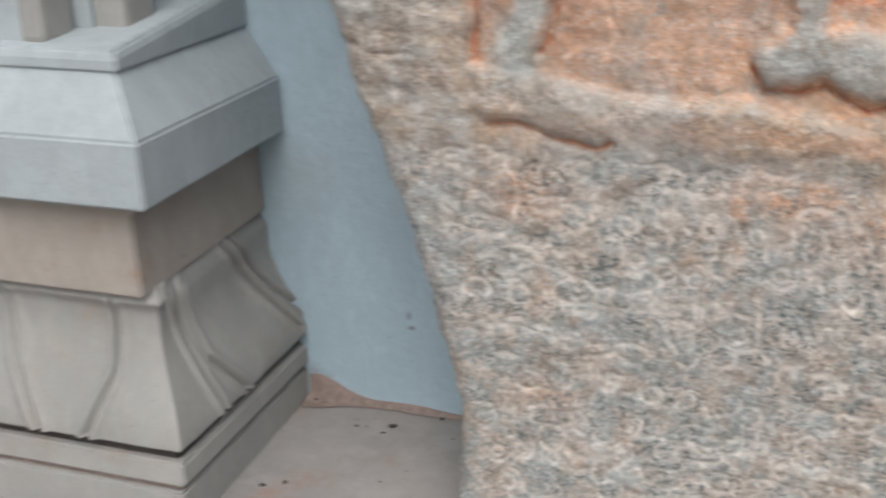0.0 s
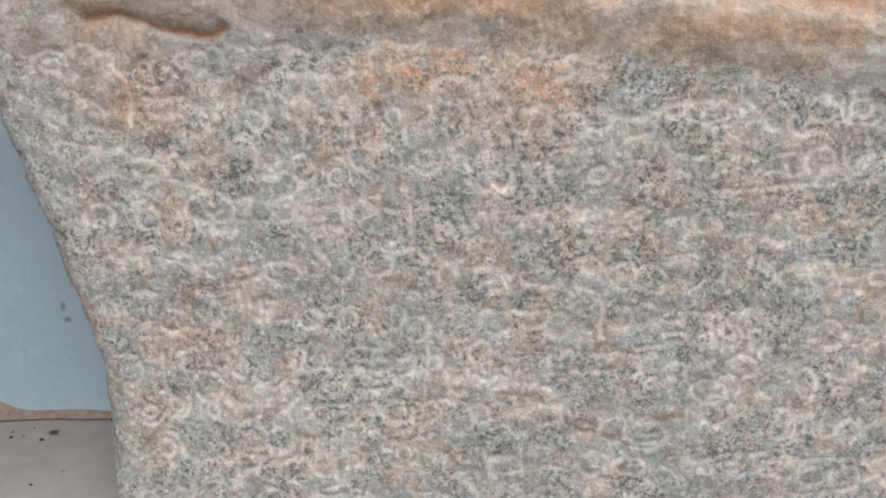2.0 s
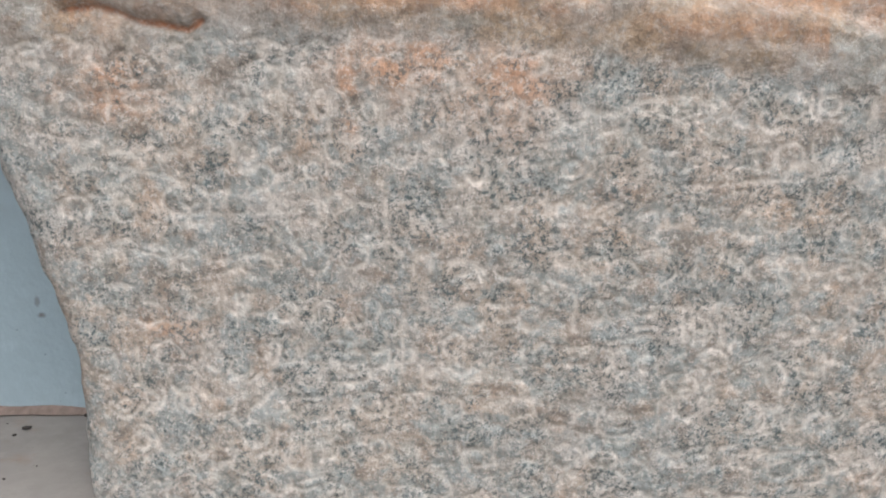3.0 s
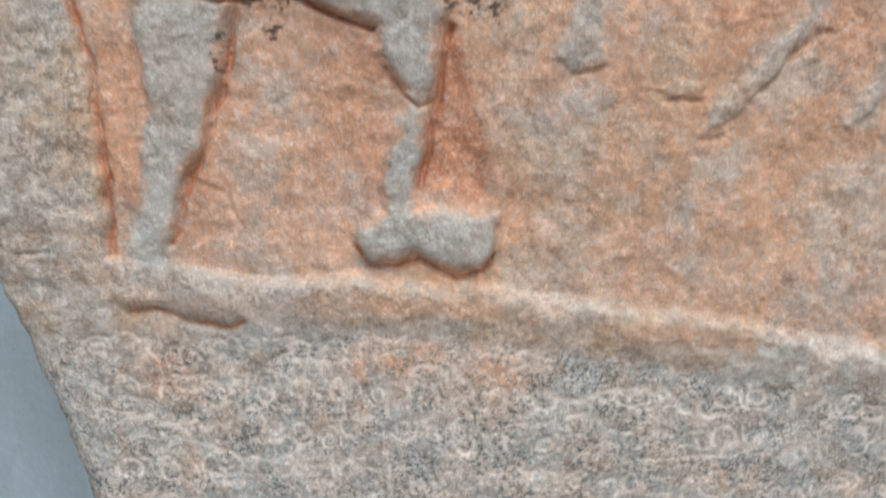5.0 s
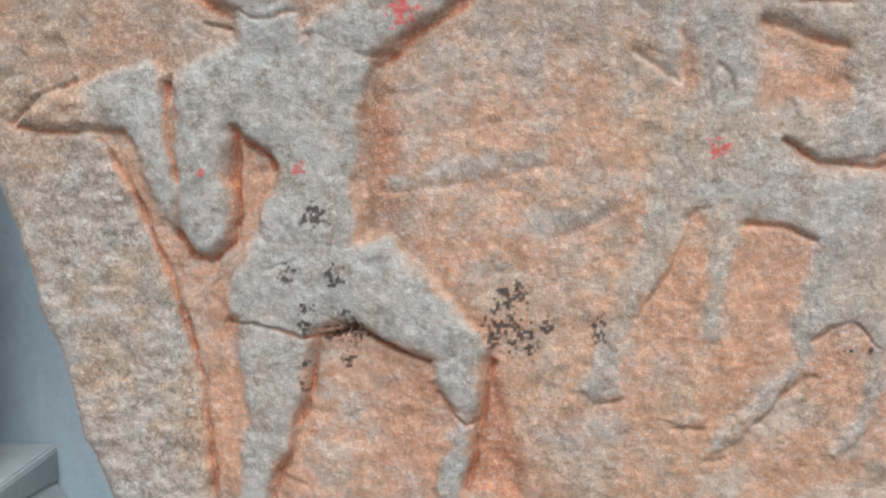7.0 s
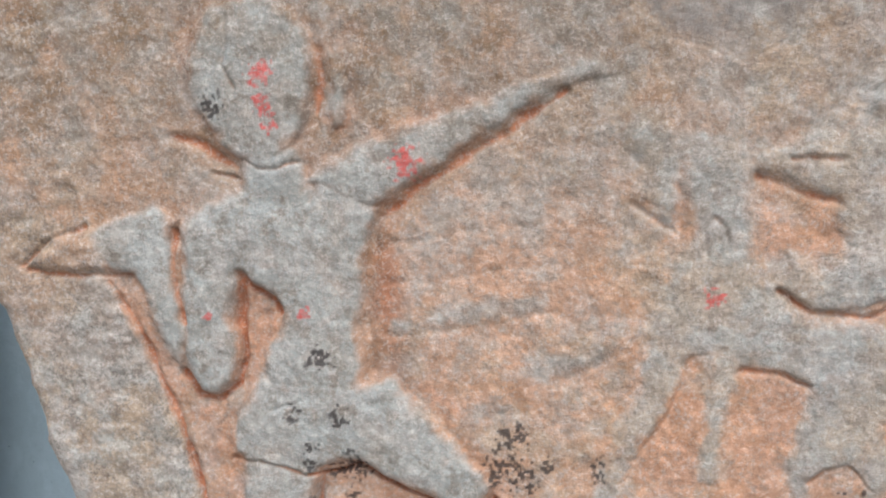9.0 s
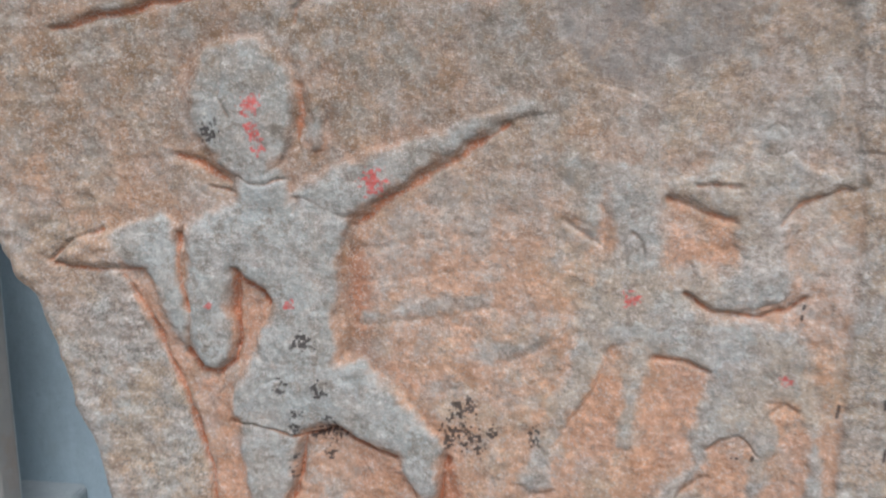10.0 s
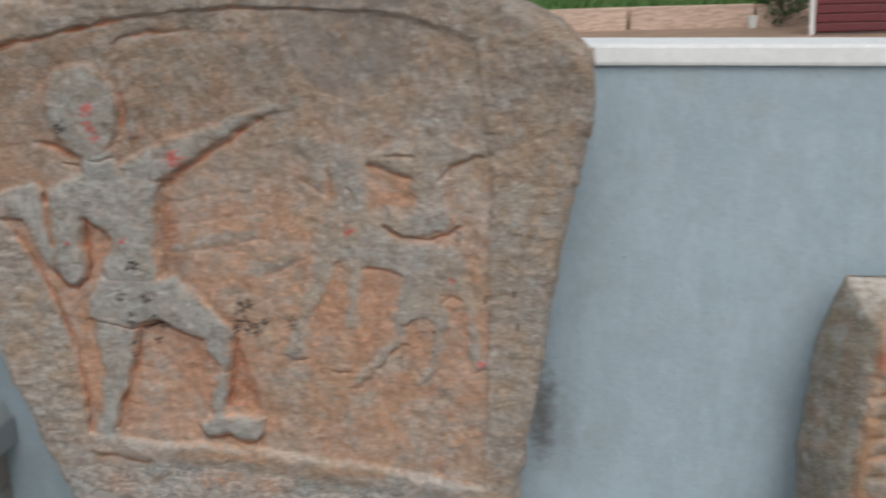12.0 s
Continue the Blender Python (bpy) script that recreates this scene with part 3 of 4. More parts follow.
carve("rider", [(0.717, 1.069), (0.729, 1.079), (0.744, 1.069), (0.748, 1.046), (0.738, 1.031), (0.721, 1.035), (0.712, 1.054)], 0.0055, 0.015)
carve("rider", [(0.61, 0.989), (0.621, 1.016), (0.662, 1.02), (0.705, 1.029), (0.721, 1.041), (0.748, 1.041), (0.77, 1.02), (0.799, 1.012), (0.816, 1.027), (0.818, 1.065), (0.835, 1.079), (0.85, 1.061), (0.841, 1.02), (0.818, 0.997), (0.793, 0.993), (0.764, 0.986), (0.75, 0.974), (0.74, 0.958), (0.688, 0.958), (0.677, 0.962), (0.64, 0.977)], 0.006, 0.025)
carve("rider", [(0.688, 0.978), (0.75, 0.978), (0.748, 0.935), (0.752, 0.895), (0.746, 0.863), (0.709, 0.85), (0.664, 0.854), (0.633, 0.878), (0.64, 0.91), (0.671, 0.894), (0.693, 0.903), (0.685, 0.934)], 0.0065, 0.025)
lip = Z - np.interp(X, (0.03, 0.15, 0.208, 0.256, 0.314, 0.388, 0.44, 0.503, 0.571, 0.649, 0.79), (0.42, 0.437, 0.442, 0.437, 0.429, 0.423, 0.411, 0.4, 0.387, 0.368, 0.336)) + worn_edge * 2.2
ledge_span = smooth(0.12, 0.17, X) * smooth(0.82, 0.74, X)
figure[:] = np.maximum(figure, 0.0062 * smooth(0.005, -0.009, lip) * smooth(-0.055, -0.012, lip) * ledge_span)
groups["ledge"] = np.maximum(np.abs(lip + 0.014) - 0.016, 0.14 - X)
carve("arrow", [(0.25, 0.845), (0.304, 0.861), (0.365, 0.871), (0.41, 0.876), (0.407, 0.858), (0.364, 0.852), (0.303, 0.841), (0.25, 0.834)], 0.0018, 0.01)
carve("arrow", [(0.332, 0.806), (0.393, 0.804), (0.453, 0.818), (0.501, 0.839), (0.504, 0.824), (0.465, 0.809), (0.423, 0.79), (0.38, 0.783)], 0.0012, 0.01)

# deep cuts along the undersides, fine cracks
cut_groove([(-0.15, 0.911), (-0.131, 0.925), (-0.104, 0.941), (-0.072, 0.952)], 0.0035, 0.006)
cut_groove([(-0.145, 0.905), (-0.123, 0.899), (-0.084, 0.9), (-0.03, 0.899)], 0.0035, 0.007)
cut_groove([(0.088, 0.897), (0.101, 0.885), (0.122, 0.87), (0.131, 0.856)], 0.0038, 0.011)
cut_groove([(0.089, 0.89), (0.085, 0.845), (0.085, 0.806), (0.077, 0.779), (0.058, 0.764), (0.036, 0.767), (0.02, 0.79)], 0.0042, 0.012)
cut_groove([(0.024, 0.944), (0.018, 0.915), (0.02, 0.871), (0.026, 0.846)], 0.0032, 0.007)
cut_groove([(-0.053, 0.893), (-0.028, 0.85), (-0.014, 0.812), (-0.002, 0.778), (0.012, 0.735), (0.02, 0.69)], 0.0036, 0.008)
cut_groove([(0.02, 0.7), (0.032, 0.645), (0.038, 0.588), (0.038, 0.512), (0.035, 0.468)], 0.0036, 0.009)
cut_groove([(0.24, 0.955), (0.267, 0.974), (0.304, 0.996), (0.34, 1.018), (0.371, 1.037), (0.4, 1.055), (0.43, 1.072)], 0.0055, 0.008)
cut_groove([(0.236, 0.95), (0.228, 0.889), (0.222, 0.839), (0.222, 0.8)], 0.006, 0.004)
cut_groove([(0.028, 1.04), (0.06, 1.028), (0.094, 1.008)], 0.005, 0.008)
cut_groove([(0.07, 1.0), (0.098, 0.995)], 0.003, 0.006)
cut_groove([(0.105, 1.016), (0.118, 1.006), (0.14, 1.005), (0.163, 1.012)], 0.0024, 0.005)
cut_groove([(0.148, 0.681), (0.177, 0.684), (0.203, 0.69), (0.229, 0.676), (0.276, 0.656)], 0.0026, 0.012)
cut_groove([(0.163, 0.682), (0.149, 0.624), (0.133, 0.587), (0.119, 0.544), (0.103, 0.507), (0.09, 0.474)], 0.0036, 0.007)
cut_groove([(0.285, 0.622), (0.298, 0.6), (0.312, 0.588), (0.325, 0.594)], 0.0028, 0.007)
cut_groove([(0.341, 0.655), (0.331, 0.62), (0.322, 0.575), (0.309, 0.52)], 0.0032, 0.009)
cut_groove([(0.045, 0.412), (0.07, 0.415), (0.091, 0.408), (0.118, 0.4), (0.134, 0.395), (0.146, 0.404)], 0.0028, 0.006)
cut_groove([(0.251, 0.468), (0.262, 0.45), (0.283, 0.448), (0.304, 0.456), (0.32, 0.446), (0.336, 0.435), (0.36, 0.44), (0.37, 0.456)], 0.0025, 0.007)
cut_groove([(0.068, 0.698), (0.095, 0.697), (0.12, 0.691), (0.145, 0.68)], 0.0022, 0.005)
cut_groove([(0.545, 0.808), (0.53, 0.766), (0.505, 0.722), (0.49, 0.7)], 0.0026, 0.004)
cut_groove([(0.595, 0.791), (0.626, 0.788), (0.661, 0.776)], 0.0026, 0.006)
cut_groove([(0.66, 0.676), (0.675, 0.69), (0.694, 0.697), (0.708, 0.684), (0.715, 0.672)], 0.0028, 0.005)
cut_groove([(0.603, 0.592), (0.628, 0.622), (0.66, 0.642)], 0.0025, 0.004)
cut_groove([(0.735, 0.725), (0.748, 0.737), (0.76, 0.727)], 0.003, 0.005)
cut_groove([(0.52, 0.586), (0.553, 0.588)], 0.0028, 0.0035)
cut_groove([(0.556, 0.553), (0.57, 0.555)], 0.003, 0.0035)
cut_groove([(0.446, 0.612), (0.475, 0.617)], 0.0028, 0.003)
cut_groove([(0.783, 0.582), (0.81, 0.588)], 0.0025, 0.0035)
cut_groove([(-0.106, 1.194), (-0.04, 1.21), (0.045, 1.223), (0.118, 1.237), (0.208, 1.252)], 0.005, 0.009)
cut_groove([(0.208, 1.252), (0.3, 1.262), (0.416, 1.264), (0.549, 1.257), (0.66, 1.25)], 0.0035, 0.005)
cut_groove([(0.187, 1.194), (0.19, 1.21), (0.205, 1.221), (0.256, 1.229), (0.324, 1.232)], 0.0045, 0.006)
cut_groove([(0.612, 0.984), (0.64, 0.974), (0.677, 0.959), (0.69, 0.956)], 0.0036, 0.006)
cut_groove([(0.738, 0.955), (0.75, 0.97), (0.764, 0.982), (0.793, 0.99), (0.81, 0.996)], 0.0034, 0.006)
cut_groove([(0.645, 1.0), (0.66, 1.003), (0.69, 1.0)], 0.0032, 0.005)
cut_groove([(0.632, 0.872), (0.664, 0.85), (0.709, 0.844), (0.746, 0.852), (0.766, 0.868)], 0.0036, 0.007)
cut_groove([(0.099, 1.158), (0.095, 1.14), (0.091, 1.126), (0.089, 1.111), (0.096, 1.099), (0.101, 1.087)], 0.0022, 0.004)
cut_groove([(0.188, 1.12), (0.186, 1.09), (0.18, 1.05)], 0.006, 0.006)
cut_groove([(0.17, 0.995), (0.176, 0.982), (0.17, 0.97)], 0.0022, 0.003)
cut_groove([(-0.063, 0.479), (-0.045, 0.472), (-0.02, 0.472)], 0.0024, 0.003)
cut_groove([(0.25, 0.928), (0.324, 0.938), (0.395, 0.944)], 0.005, 0.0016)
cut_groove([(0.243, 0.884), (0.321, 0.893), (0.417, 0.902)], 0.005, 0.0016)
cut_groove([(0.245, 0.831), (0.309, 0.838), (0.364, 0.845), (0.406, 0.855)], 0.0045, 0.0018)
cut_groove([(0.38, 0.777), (0.423, 0.787), (0.465, 0.805), (0.504, 0.82)], 0.004, 0.0012)
cut_groove([(0.493, 0.961), (0.51, 0.95), (0.534, 0.931)], 0.0032, 0.004)
cut_groove([(0.536, 0.98), (0.54, 0.955), (0.537, 0.935)], 0.004, 0.004)
cut_groove([(0.562, 0.911), (0.56, 0.935), (0.571, 0.944), (0.582, 0.935), (0.58, 0.911)], 0.0024, 0.003)
cut_groove([(0.716, 1.064), (0.728, 1.072), (0.743, 1.065)], 0.0024, 0.003)
cut_groove([(0.822, 1.038), (0.842, 1.037)], 0.003, 0.003)
cut_groove([(0.533, 1.12), (0.573, 1.105), (0.606, 1.096), (0.628, 1.109), (0.648, 1.127)], 0.0018, 0.0014)
cut_groove([(0.12, 0.753), (0.14, 0.757), (0.15, 0.764)], 0.0025, 0.0025)
cut_groove([(0.16, 0.57), (0.182, 0.596), (0.222, 0.606), (0.258, 0.59), (0.27, 0.56)], 0.006, 0.0018)
cut_groove([(0.115, 0.53), (0.14, 0.515), (0.15, 0.49)], 0.003, 0.0022)
sink_area([(0.341, 0.65), (0.372, 0.54), (0.372, 0.508), (0.307, 0.513)], 0.008)
sink_area([(0.166, 0.68), (0.2, 0.687), (0.276, 0.652), (0.283, 0.584), (0.252, 0.488), (0.1, 0.467), (0.128, 0.554)], 0.004)
sink_area([(0.09, 0.895), (0.127, 0.856), (0.108, 0.801), (0.086, 0.78)], 0.006)
spot(soot, (0.196, 0.705), 0.005)
spot(soot, (0.185, 0.686), 0.007)
spot(soot, (0.193, 0.688), 0.005)
spot(soot, (0.174, 0.686), 0.004)
spot(soot, (0.145, 0.636), 0.004)
spot(soot, (0.19, 0.655), 0.004)
spot(soot, (0.149, 0.654), 0.003)
spot(soot, (0.36, 0.721), 0.006)
spot(soot, (0.367, 0.683), 0.007)
spot(soot, (0.344, 0.678), 0.005)
spot(soot, (0.352, 0.696), 0.004)
spot(soot, (0.374, 0.678), 0.005)
spot(soot, (0.458, 0.703), 0.003)
spot(soot, (0.691, 0.669), 0.003)
spot(soot, (0.155, 0.711), 0.005)
spot(soot, (0.172, 0.81), 0.008)
spot(soot, (0.16, 0.805), 0.004)
spot(soot, (0.076, 1.072), 0.008)
spot(soot, (0.186, 0.745), 0.006)
spot(soot, (0.137, 0.745), 0.005)
spot(soot, (0.693, 0.668), 0.003)
spot(soot, (0.358, 0.719), 0.008)
spot(soot, (0.371, 0.725), 0.007)
spot(soot, (0.35, 0.691), 0.01)
spot(soot, (0.364, 0.688), 0.012)
spot(soot, (0.375, 0.682), 0.008)
spot(soot, (0.342, 0.677), 0.005)
spot(soot, (0.384, 0.668), 0.006)
spot(soot, (0.4, 0.692), 0.007)
spot(soot, (0.452, 0.692), 0.005)
spot(soot, (0.451, 0.682), 0.005)
spot(soot, (0.192, 0.687), 0.01)
spot(soot, (0.204, 0.689), 0.007)
spot(soot, (0.175, 0.685), 0.005)
spot(soot, (0.152, 0.695), 0.005)
spot(soot, (0.145, 0.631), 0.004)
spot(soot, (0.192, 0.657), 0.005)
spot(soot, (0.187, 0.75), 0.006)
spot(soot, (0.141, 0.751), 0.006)
spot(soot, (0.168, 0.81), 0.005)
for x, z0, z1 in ((0.807, 0.722, 0.737), (0.860, 0.737, 0.748), (0.863, 0.671, 0.685), (0.766, 0.854, 0.858), (0.764, 0.842, 0.845), (0.71, 0.667, 0.67)):
    w = window([(x, z0), (x, z1)], 0.02)
    soot[w] = np.maximum(soot[w], smooth(0.003, 0.001, to_line(wx[w], wz[w], [(x, z0), (x + 0.001, z1)])))
spot(red, (0.131, 1.101), 0.008)
spot(red, (0.129, 1.074), 0.006)
spot(red, (0.136, 1.048), 0.005)
spot(red, (0.134, 1.062), 0.005)
spot(red, (0.272, 1.007), 0.01)
spot(red, (0.157, 0.855), 0.005)
spot(red, (0.569, 0.866), 0.006)
spot(red, (0.749, 0.766), 0.005)
spot(red, (0.794, 0.602), 0.005)
spot(red, (0.054, 0.854), 0.003)
ring((0.228, 0.116), 0.02, 0.01)
ring((0.519, 0.119), 0.011, 0.01)
ring((0.495, 0.096), 0.013, 0.01)
ring((0.532, 0.15), 0.007, 0.022)
ring((0.178, 0.282), 0.011, 0.01)
ring((0.041, 0.384), 0.015, 0.011)
ring((0.09, 0.37), 0.015, 0.01)
ring((0.252, 0.173), 0.01, 0.01)
ring((0.195, 0.046), 0.006, 0.02)
ring((0.316, 0.137), 0.009, 0.008)
ring((0.3, 0.113), 0.01, 0.011)
ring((0.227, 0.063), 0.01, 0.008)
ring((0.093, 0.343), 0.011, 0.007)
ring((0.125, 0.339), 0.007, 0.01)
ring((0.161, 0.338), 0.007, 0.011)
ring((0.117, 0.267), 0.019, 0.014)
ring((0.179, 0.137), 0.013, 0.011)
ring((0.093, 0.116), 0.012, 0.014)
ring((0.313, 0.349), 0.018, 0.01)
ring((0.408, 0.247), 0.007, 0.009)
ring((0.497, 0.32), 0.021, 0.009)
ring((0.411, 0.195), 0.017, 0.01)
ring((0.597, 0.112), 0.013, 0.01)
ring((0.04, 0.324), 0.021, 0.009)
ring((0.148, 0.068), 0.011, 0.014)
ring((0.403, 0.209), 0.013, 0.006)
ring((0.604, 0.288), 0.01, 0.016)
ring((0.447, 0.058), 0.014, 0.012)
ring((0.332, 0.036), 0.013, 0.009)
cut_mark([(0.168, 0.118), (0.169, 0.103), (0.182, 0.096), (0.207, 0.097)])
cut_mark([(0.212, 0.141), (0.226, 0.146), (0.24, 0.144)])
cut_mark([(0.264, 0.149), (0.258, 0.075)])
cut_mark([(0.276, 0.147), (0.27, 0.077)])
cut_mark([(0.165, 0.07), (0.162, 0.047)])
cut_mark([(0.177, 0.067), (0.175, 0.044)])
cut_mark([(0.181, 0.02), (0.2, 0.024)])
cut_mark([(0.135, 0.188), (0.133, 0.161)])
cut_mark([(0.147, 0.187), (0.144, 0.161)])
cut_mark([(0.202, 0.379), (0.196, 0.316)])
cut_mark([(0.234, 0.34), (0.234, 0.308)])
cut_mark([(0.274, 0.334), (0.274, 0.31)])
cut_mark([(0.497, 0.173), (0.498, 0.13)])
cut_mark([(0.506, 0.172), (0.506, 0.132)])
cut_mark([(0.339, 0.309), (0.328, 0.293)])
cut_mark([(0.222, 0.285), (0.216, 0.222)])
cut_mark([(0.192, 0.286), (0.183, 0.241)])
cut_mark([(0.046, 0.229), (0.099, 0.222)])
cut_mark([(0.327, 0.107), (0.346, 0.112), (0.337, 0.122)])
cut_mark([(0.543, 0.248), (0.535, 0.235)])
cut_mark([(0.501, 0.263), (0.592, 0.263), (0.591, 0.239)])
cut_mark([(0.542, 0.032), (0.613, 0.03), (0.624, 0.022)])
cut_mark([(0.435, 0.133), (0.471, 0.141)])
cut_mark([(0.074, 0.146), (0.089, 0.151), (0.095, 0.141)])
cut_mark([(0.135, 0.114), (0.149, 0.111), (0.159, 0.118)])
cut_mark([(0.319, 0.194), (0.337, 0.203), (0.341, 0.193)])
cut_mark([(0.574, 0.179), (0.608, 0.177)])
cut_mark([(0.335, 0.087), (0.412, 0.084)])
cut_mark([(0.066, 0.296), (0.096, 0.288)])
cut_mark([(0.094, 0.245), (0.134, 0.246)])
cut_mark([(0.46, 0.324), (0.481, 0.327)])

# worn rows of strokes that cannot be made out
rng = random.Random(7)


def bow(x, z, rx, rz, a0, a1):
    """Part of an oval, from angle to angle."""
    cut_mark([(x + rx * math.cos(a), z + rz * math.sin(a)) for a in np.linspace(a0, a1, 9)])


for row, z0 in enumerate((0.372, 0.332, 0.290, 0.248, 0.207, 0.165, 0.123, 0.081, 0.040, 0.004)):
    x = 0.03 + 0.012 * (row % 3) - 0.03 * max(0, z0 - 0.25) / 0.1
    while x < 0.80 + 0.12 * z0:
        z = z0 - 0.06 * (x - 0.3) + rng.uniform(-0.009, 0.009)
        if z > 0.385 - 0.17 * max(x - 0.25, 0.0):
            x += 0.02
            continue
        wide, tall = rng.uniform(0.009, 0.018), rng.uniform(0.009, 0.015)
        kind = rng.choice((0, 1, 1, 2, 2, 3, 3, 4, 5))
        turn = rng.uniform(0, 6.28)
        if kind == 0:
            cut_mark([(x, z - tall), (x + rng.uniform(-0.003, 0.003), z), (x + rng.uniform(-0.002, 0.004), z + tall)])
        elif kind == 1:
            bow(x, z, wide * 0.8, tall * 0.8, turn, turn + 5.6)
        elif kind == 2:
            bow(x - wide * 0.5, z, wide * 0.6, tall * 0.7, turn, turn + 4.6)
            bow(x + wide * 0.6, z + rng.uniform(-0.003, 0.003), wide * 0.6, tall * 0.8, turn + 2, turn + 6.5)
        elif kind == 3:
            bow(x, z, wide, tall * 0.9, turn, turn + 3.6)
            cut_mark([(x - wide * 0.6, z + tall), (x, z + tall * 1.15), (x + wide * 0.7, z + tall * 0.95)])
        elif kind == 4:
            cut_mark([(x - wide, z + tall * 0.6), (x, z + tall * 0.4), (x + wide, z + tall * 0.6), (x + wide * 0.7, z - tall * 0.5), (x - wide * 0.4, z - tall * 0.8)])
        else:
            bow(x, z, wide * 0.5, tall * 0.5, 0, 6.3)
            bow(x, z, wide, tall, turn, turn + 3)
        x += rng.uniform(0.019, 0.032)

panel = to_area(wx, wz, PANEL)
field = smooth(0.006, -0.007, panel)
stand = smooth(0.007, -0.012, near + value_noise(X, Z, 55, 51) * 0.005 + value_noise(X, Z, 130, 52) * 0.004)
faint = smooth(0.004, -0.004, np.minimum(groups["animal"], groups["rider"]))   # the animal is worn almost flat
edge = np.minimum(np.minimum(s, 1 - s) * (right_x(Z) - left_x(Z)), (1 - t) * (z_top(X) + 0.06))
rough = value_noise(X, Z, 38, 41) * 0.0012 + value_noise(X, Z, 95, 42) * 0.0008 + value_noise(X, Z, 210, 43) * 0.0006
hewn = value_noise(X * 0.45, Z, 100, 44) * 0.0014 + value_noise(X * 0.6, Z + 0.2 * X, 55, 45) * 0.0012
hewn *= 1 - 0.45 * smooth(0.3, 0.6, X)
margin = (1 - field) * smooth(0.39, 0.44, Z)
big = value_noise(X, Z, 6, 46) * 0.005 + value_noise(X, Z, 14, 47) * 0.0016
letters = smooth(0.40, 0.37, Z + 0.16 * np.maximum(X - 0.3, 0))
flake = smooth(0.003, -0.003, to_area(wx, wz, FLAKE))


def trench(d, k):
    """The ground was cut deepest along the undersides and one flank of a form, and rises away from it."""
    gz, gx = np.gradient(d)
    n = np.hypot(gz, gx) + 1e-9
    deep = 0.0012 + 0.0062 * np.clip(-gz / n, 0, 1) + 0.0026 * np.clip(gx / n, 0, 1)
    uneven = np.clip(0.8 + 0.5 * value_noise(X, Z, 13, 53) + 0.25 * value_noise(X, Z, 45, 54), 0.1, 1.5)
    return k * deep * uneven * np.exp(-np.clip(d, 0, 1) / 0.011) * smooth(-0.004, 0.001, d)


dug = np.maximum(trench(groups["archer"], 0.75), np.maximum(trench(groups["animal"], 0.3), trench(groups["rider"], 0.35))) * field
crag = value_noise(X * 0.8, Z, 28, 55) * 0.0016 + value_noise(X, Z * 0.7, 62, 56) * 0.0011
H = -0.0075 * field * (0.8 + 0.2 * value_noise(X, Z, 9, 48)) + figure - dug - cuts * 0.85 - sunk - marks * 0.0011 - flake * 0.0012 + rough + hewn * margin + big * (1 - 0.5 * stand) + crag * (field * (1 - 0.45 * stand) + 0.8 * (1 - field) * smooth(0.48, 0.44, Z) * smooth(0.3, 0.36, Z + 0.16 * np.maximum(X - 0.3, 0)))
bev = 0.02 + 0.012 * value_noise(Z, X, 12, 49) + 0.03 * smooth(0.80, 0.95, X) * smooth(1.1, 1.2, Z)
k = np.clip(1 - edge / bev, 0, 1)
H -= bev * (1 - np.sqrt(1 - np.minimum(k, 0.999) ** 2))
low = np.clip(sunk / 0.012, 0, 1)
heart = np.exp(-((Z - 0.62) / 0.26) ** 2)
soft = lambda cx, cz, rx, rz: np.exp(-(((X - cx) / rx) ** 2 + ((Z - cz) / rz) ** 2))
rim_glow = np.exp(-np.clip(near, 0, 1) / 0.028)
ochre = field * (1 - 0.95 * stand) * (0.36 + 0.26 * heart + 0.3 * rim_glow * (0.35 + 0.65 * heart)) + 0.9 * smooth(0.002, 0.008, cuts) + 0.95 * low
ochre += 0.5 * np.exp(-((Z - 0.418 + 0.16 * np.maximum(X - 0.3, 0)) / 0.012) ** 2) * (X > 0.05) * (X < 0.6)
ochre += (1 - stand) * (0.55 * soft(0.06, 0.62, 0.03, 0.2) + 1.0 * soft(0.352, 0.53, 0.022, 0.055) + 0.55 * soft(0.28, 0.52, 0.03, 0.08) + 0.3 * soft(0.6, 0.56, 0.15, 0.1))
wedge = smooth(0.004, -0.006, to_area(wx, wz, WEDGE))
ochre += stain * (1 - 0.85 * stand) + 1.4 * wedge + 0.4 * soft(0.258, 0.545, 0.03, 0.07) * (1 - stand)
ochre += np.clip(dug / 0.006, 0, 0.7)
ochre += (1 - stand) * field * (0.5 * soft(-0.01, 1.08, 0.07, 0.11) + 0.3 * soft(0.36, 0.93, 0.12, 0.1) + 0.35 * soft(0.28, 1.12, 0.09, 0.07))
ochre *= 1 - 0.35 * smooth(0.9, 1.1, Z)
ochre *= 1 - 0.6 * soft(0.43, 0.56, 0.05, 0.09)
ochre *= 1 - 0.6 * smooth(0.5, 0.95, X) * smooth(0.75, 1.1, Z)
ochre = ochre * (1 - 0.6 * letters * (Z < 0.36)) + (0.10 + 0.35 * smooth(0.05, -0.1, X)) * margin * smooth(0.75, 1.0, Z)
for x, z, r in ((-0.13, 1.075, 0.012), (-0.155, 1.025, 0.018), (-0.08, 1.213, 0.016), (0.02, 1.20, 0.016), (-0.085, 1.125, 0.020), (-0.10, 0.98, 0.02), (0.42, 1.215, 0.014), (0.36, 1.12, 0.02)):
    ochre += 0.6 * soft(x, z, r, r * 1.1)
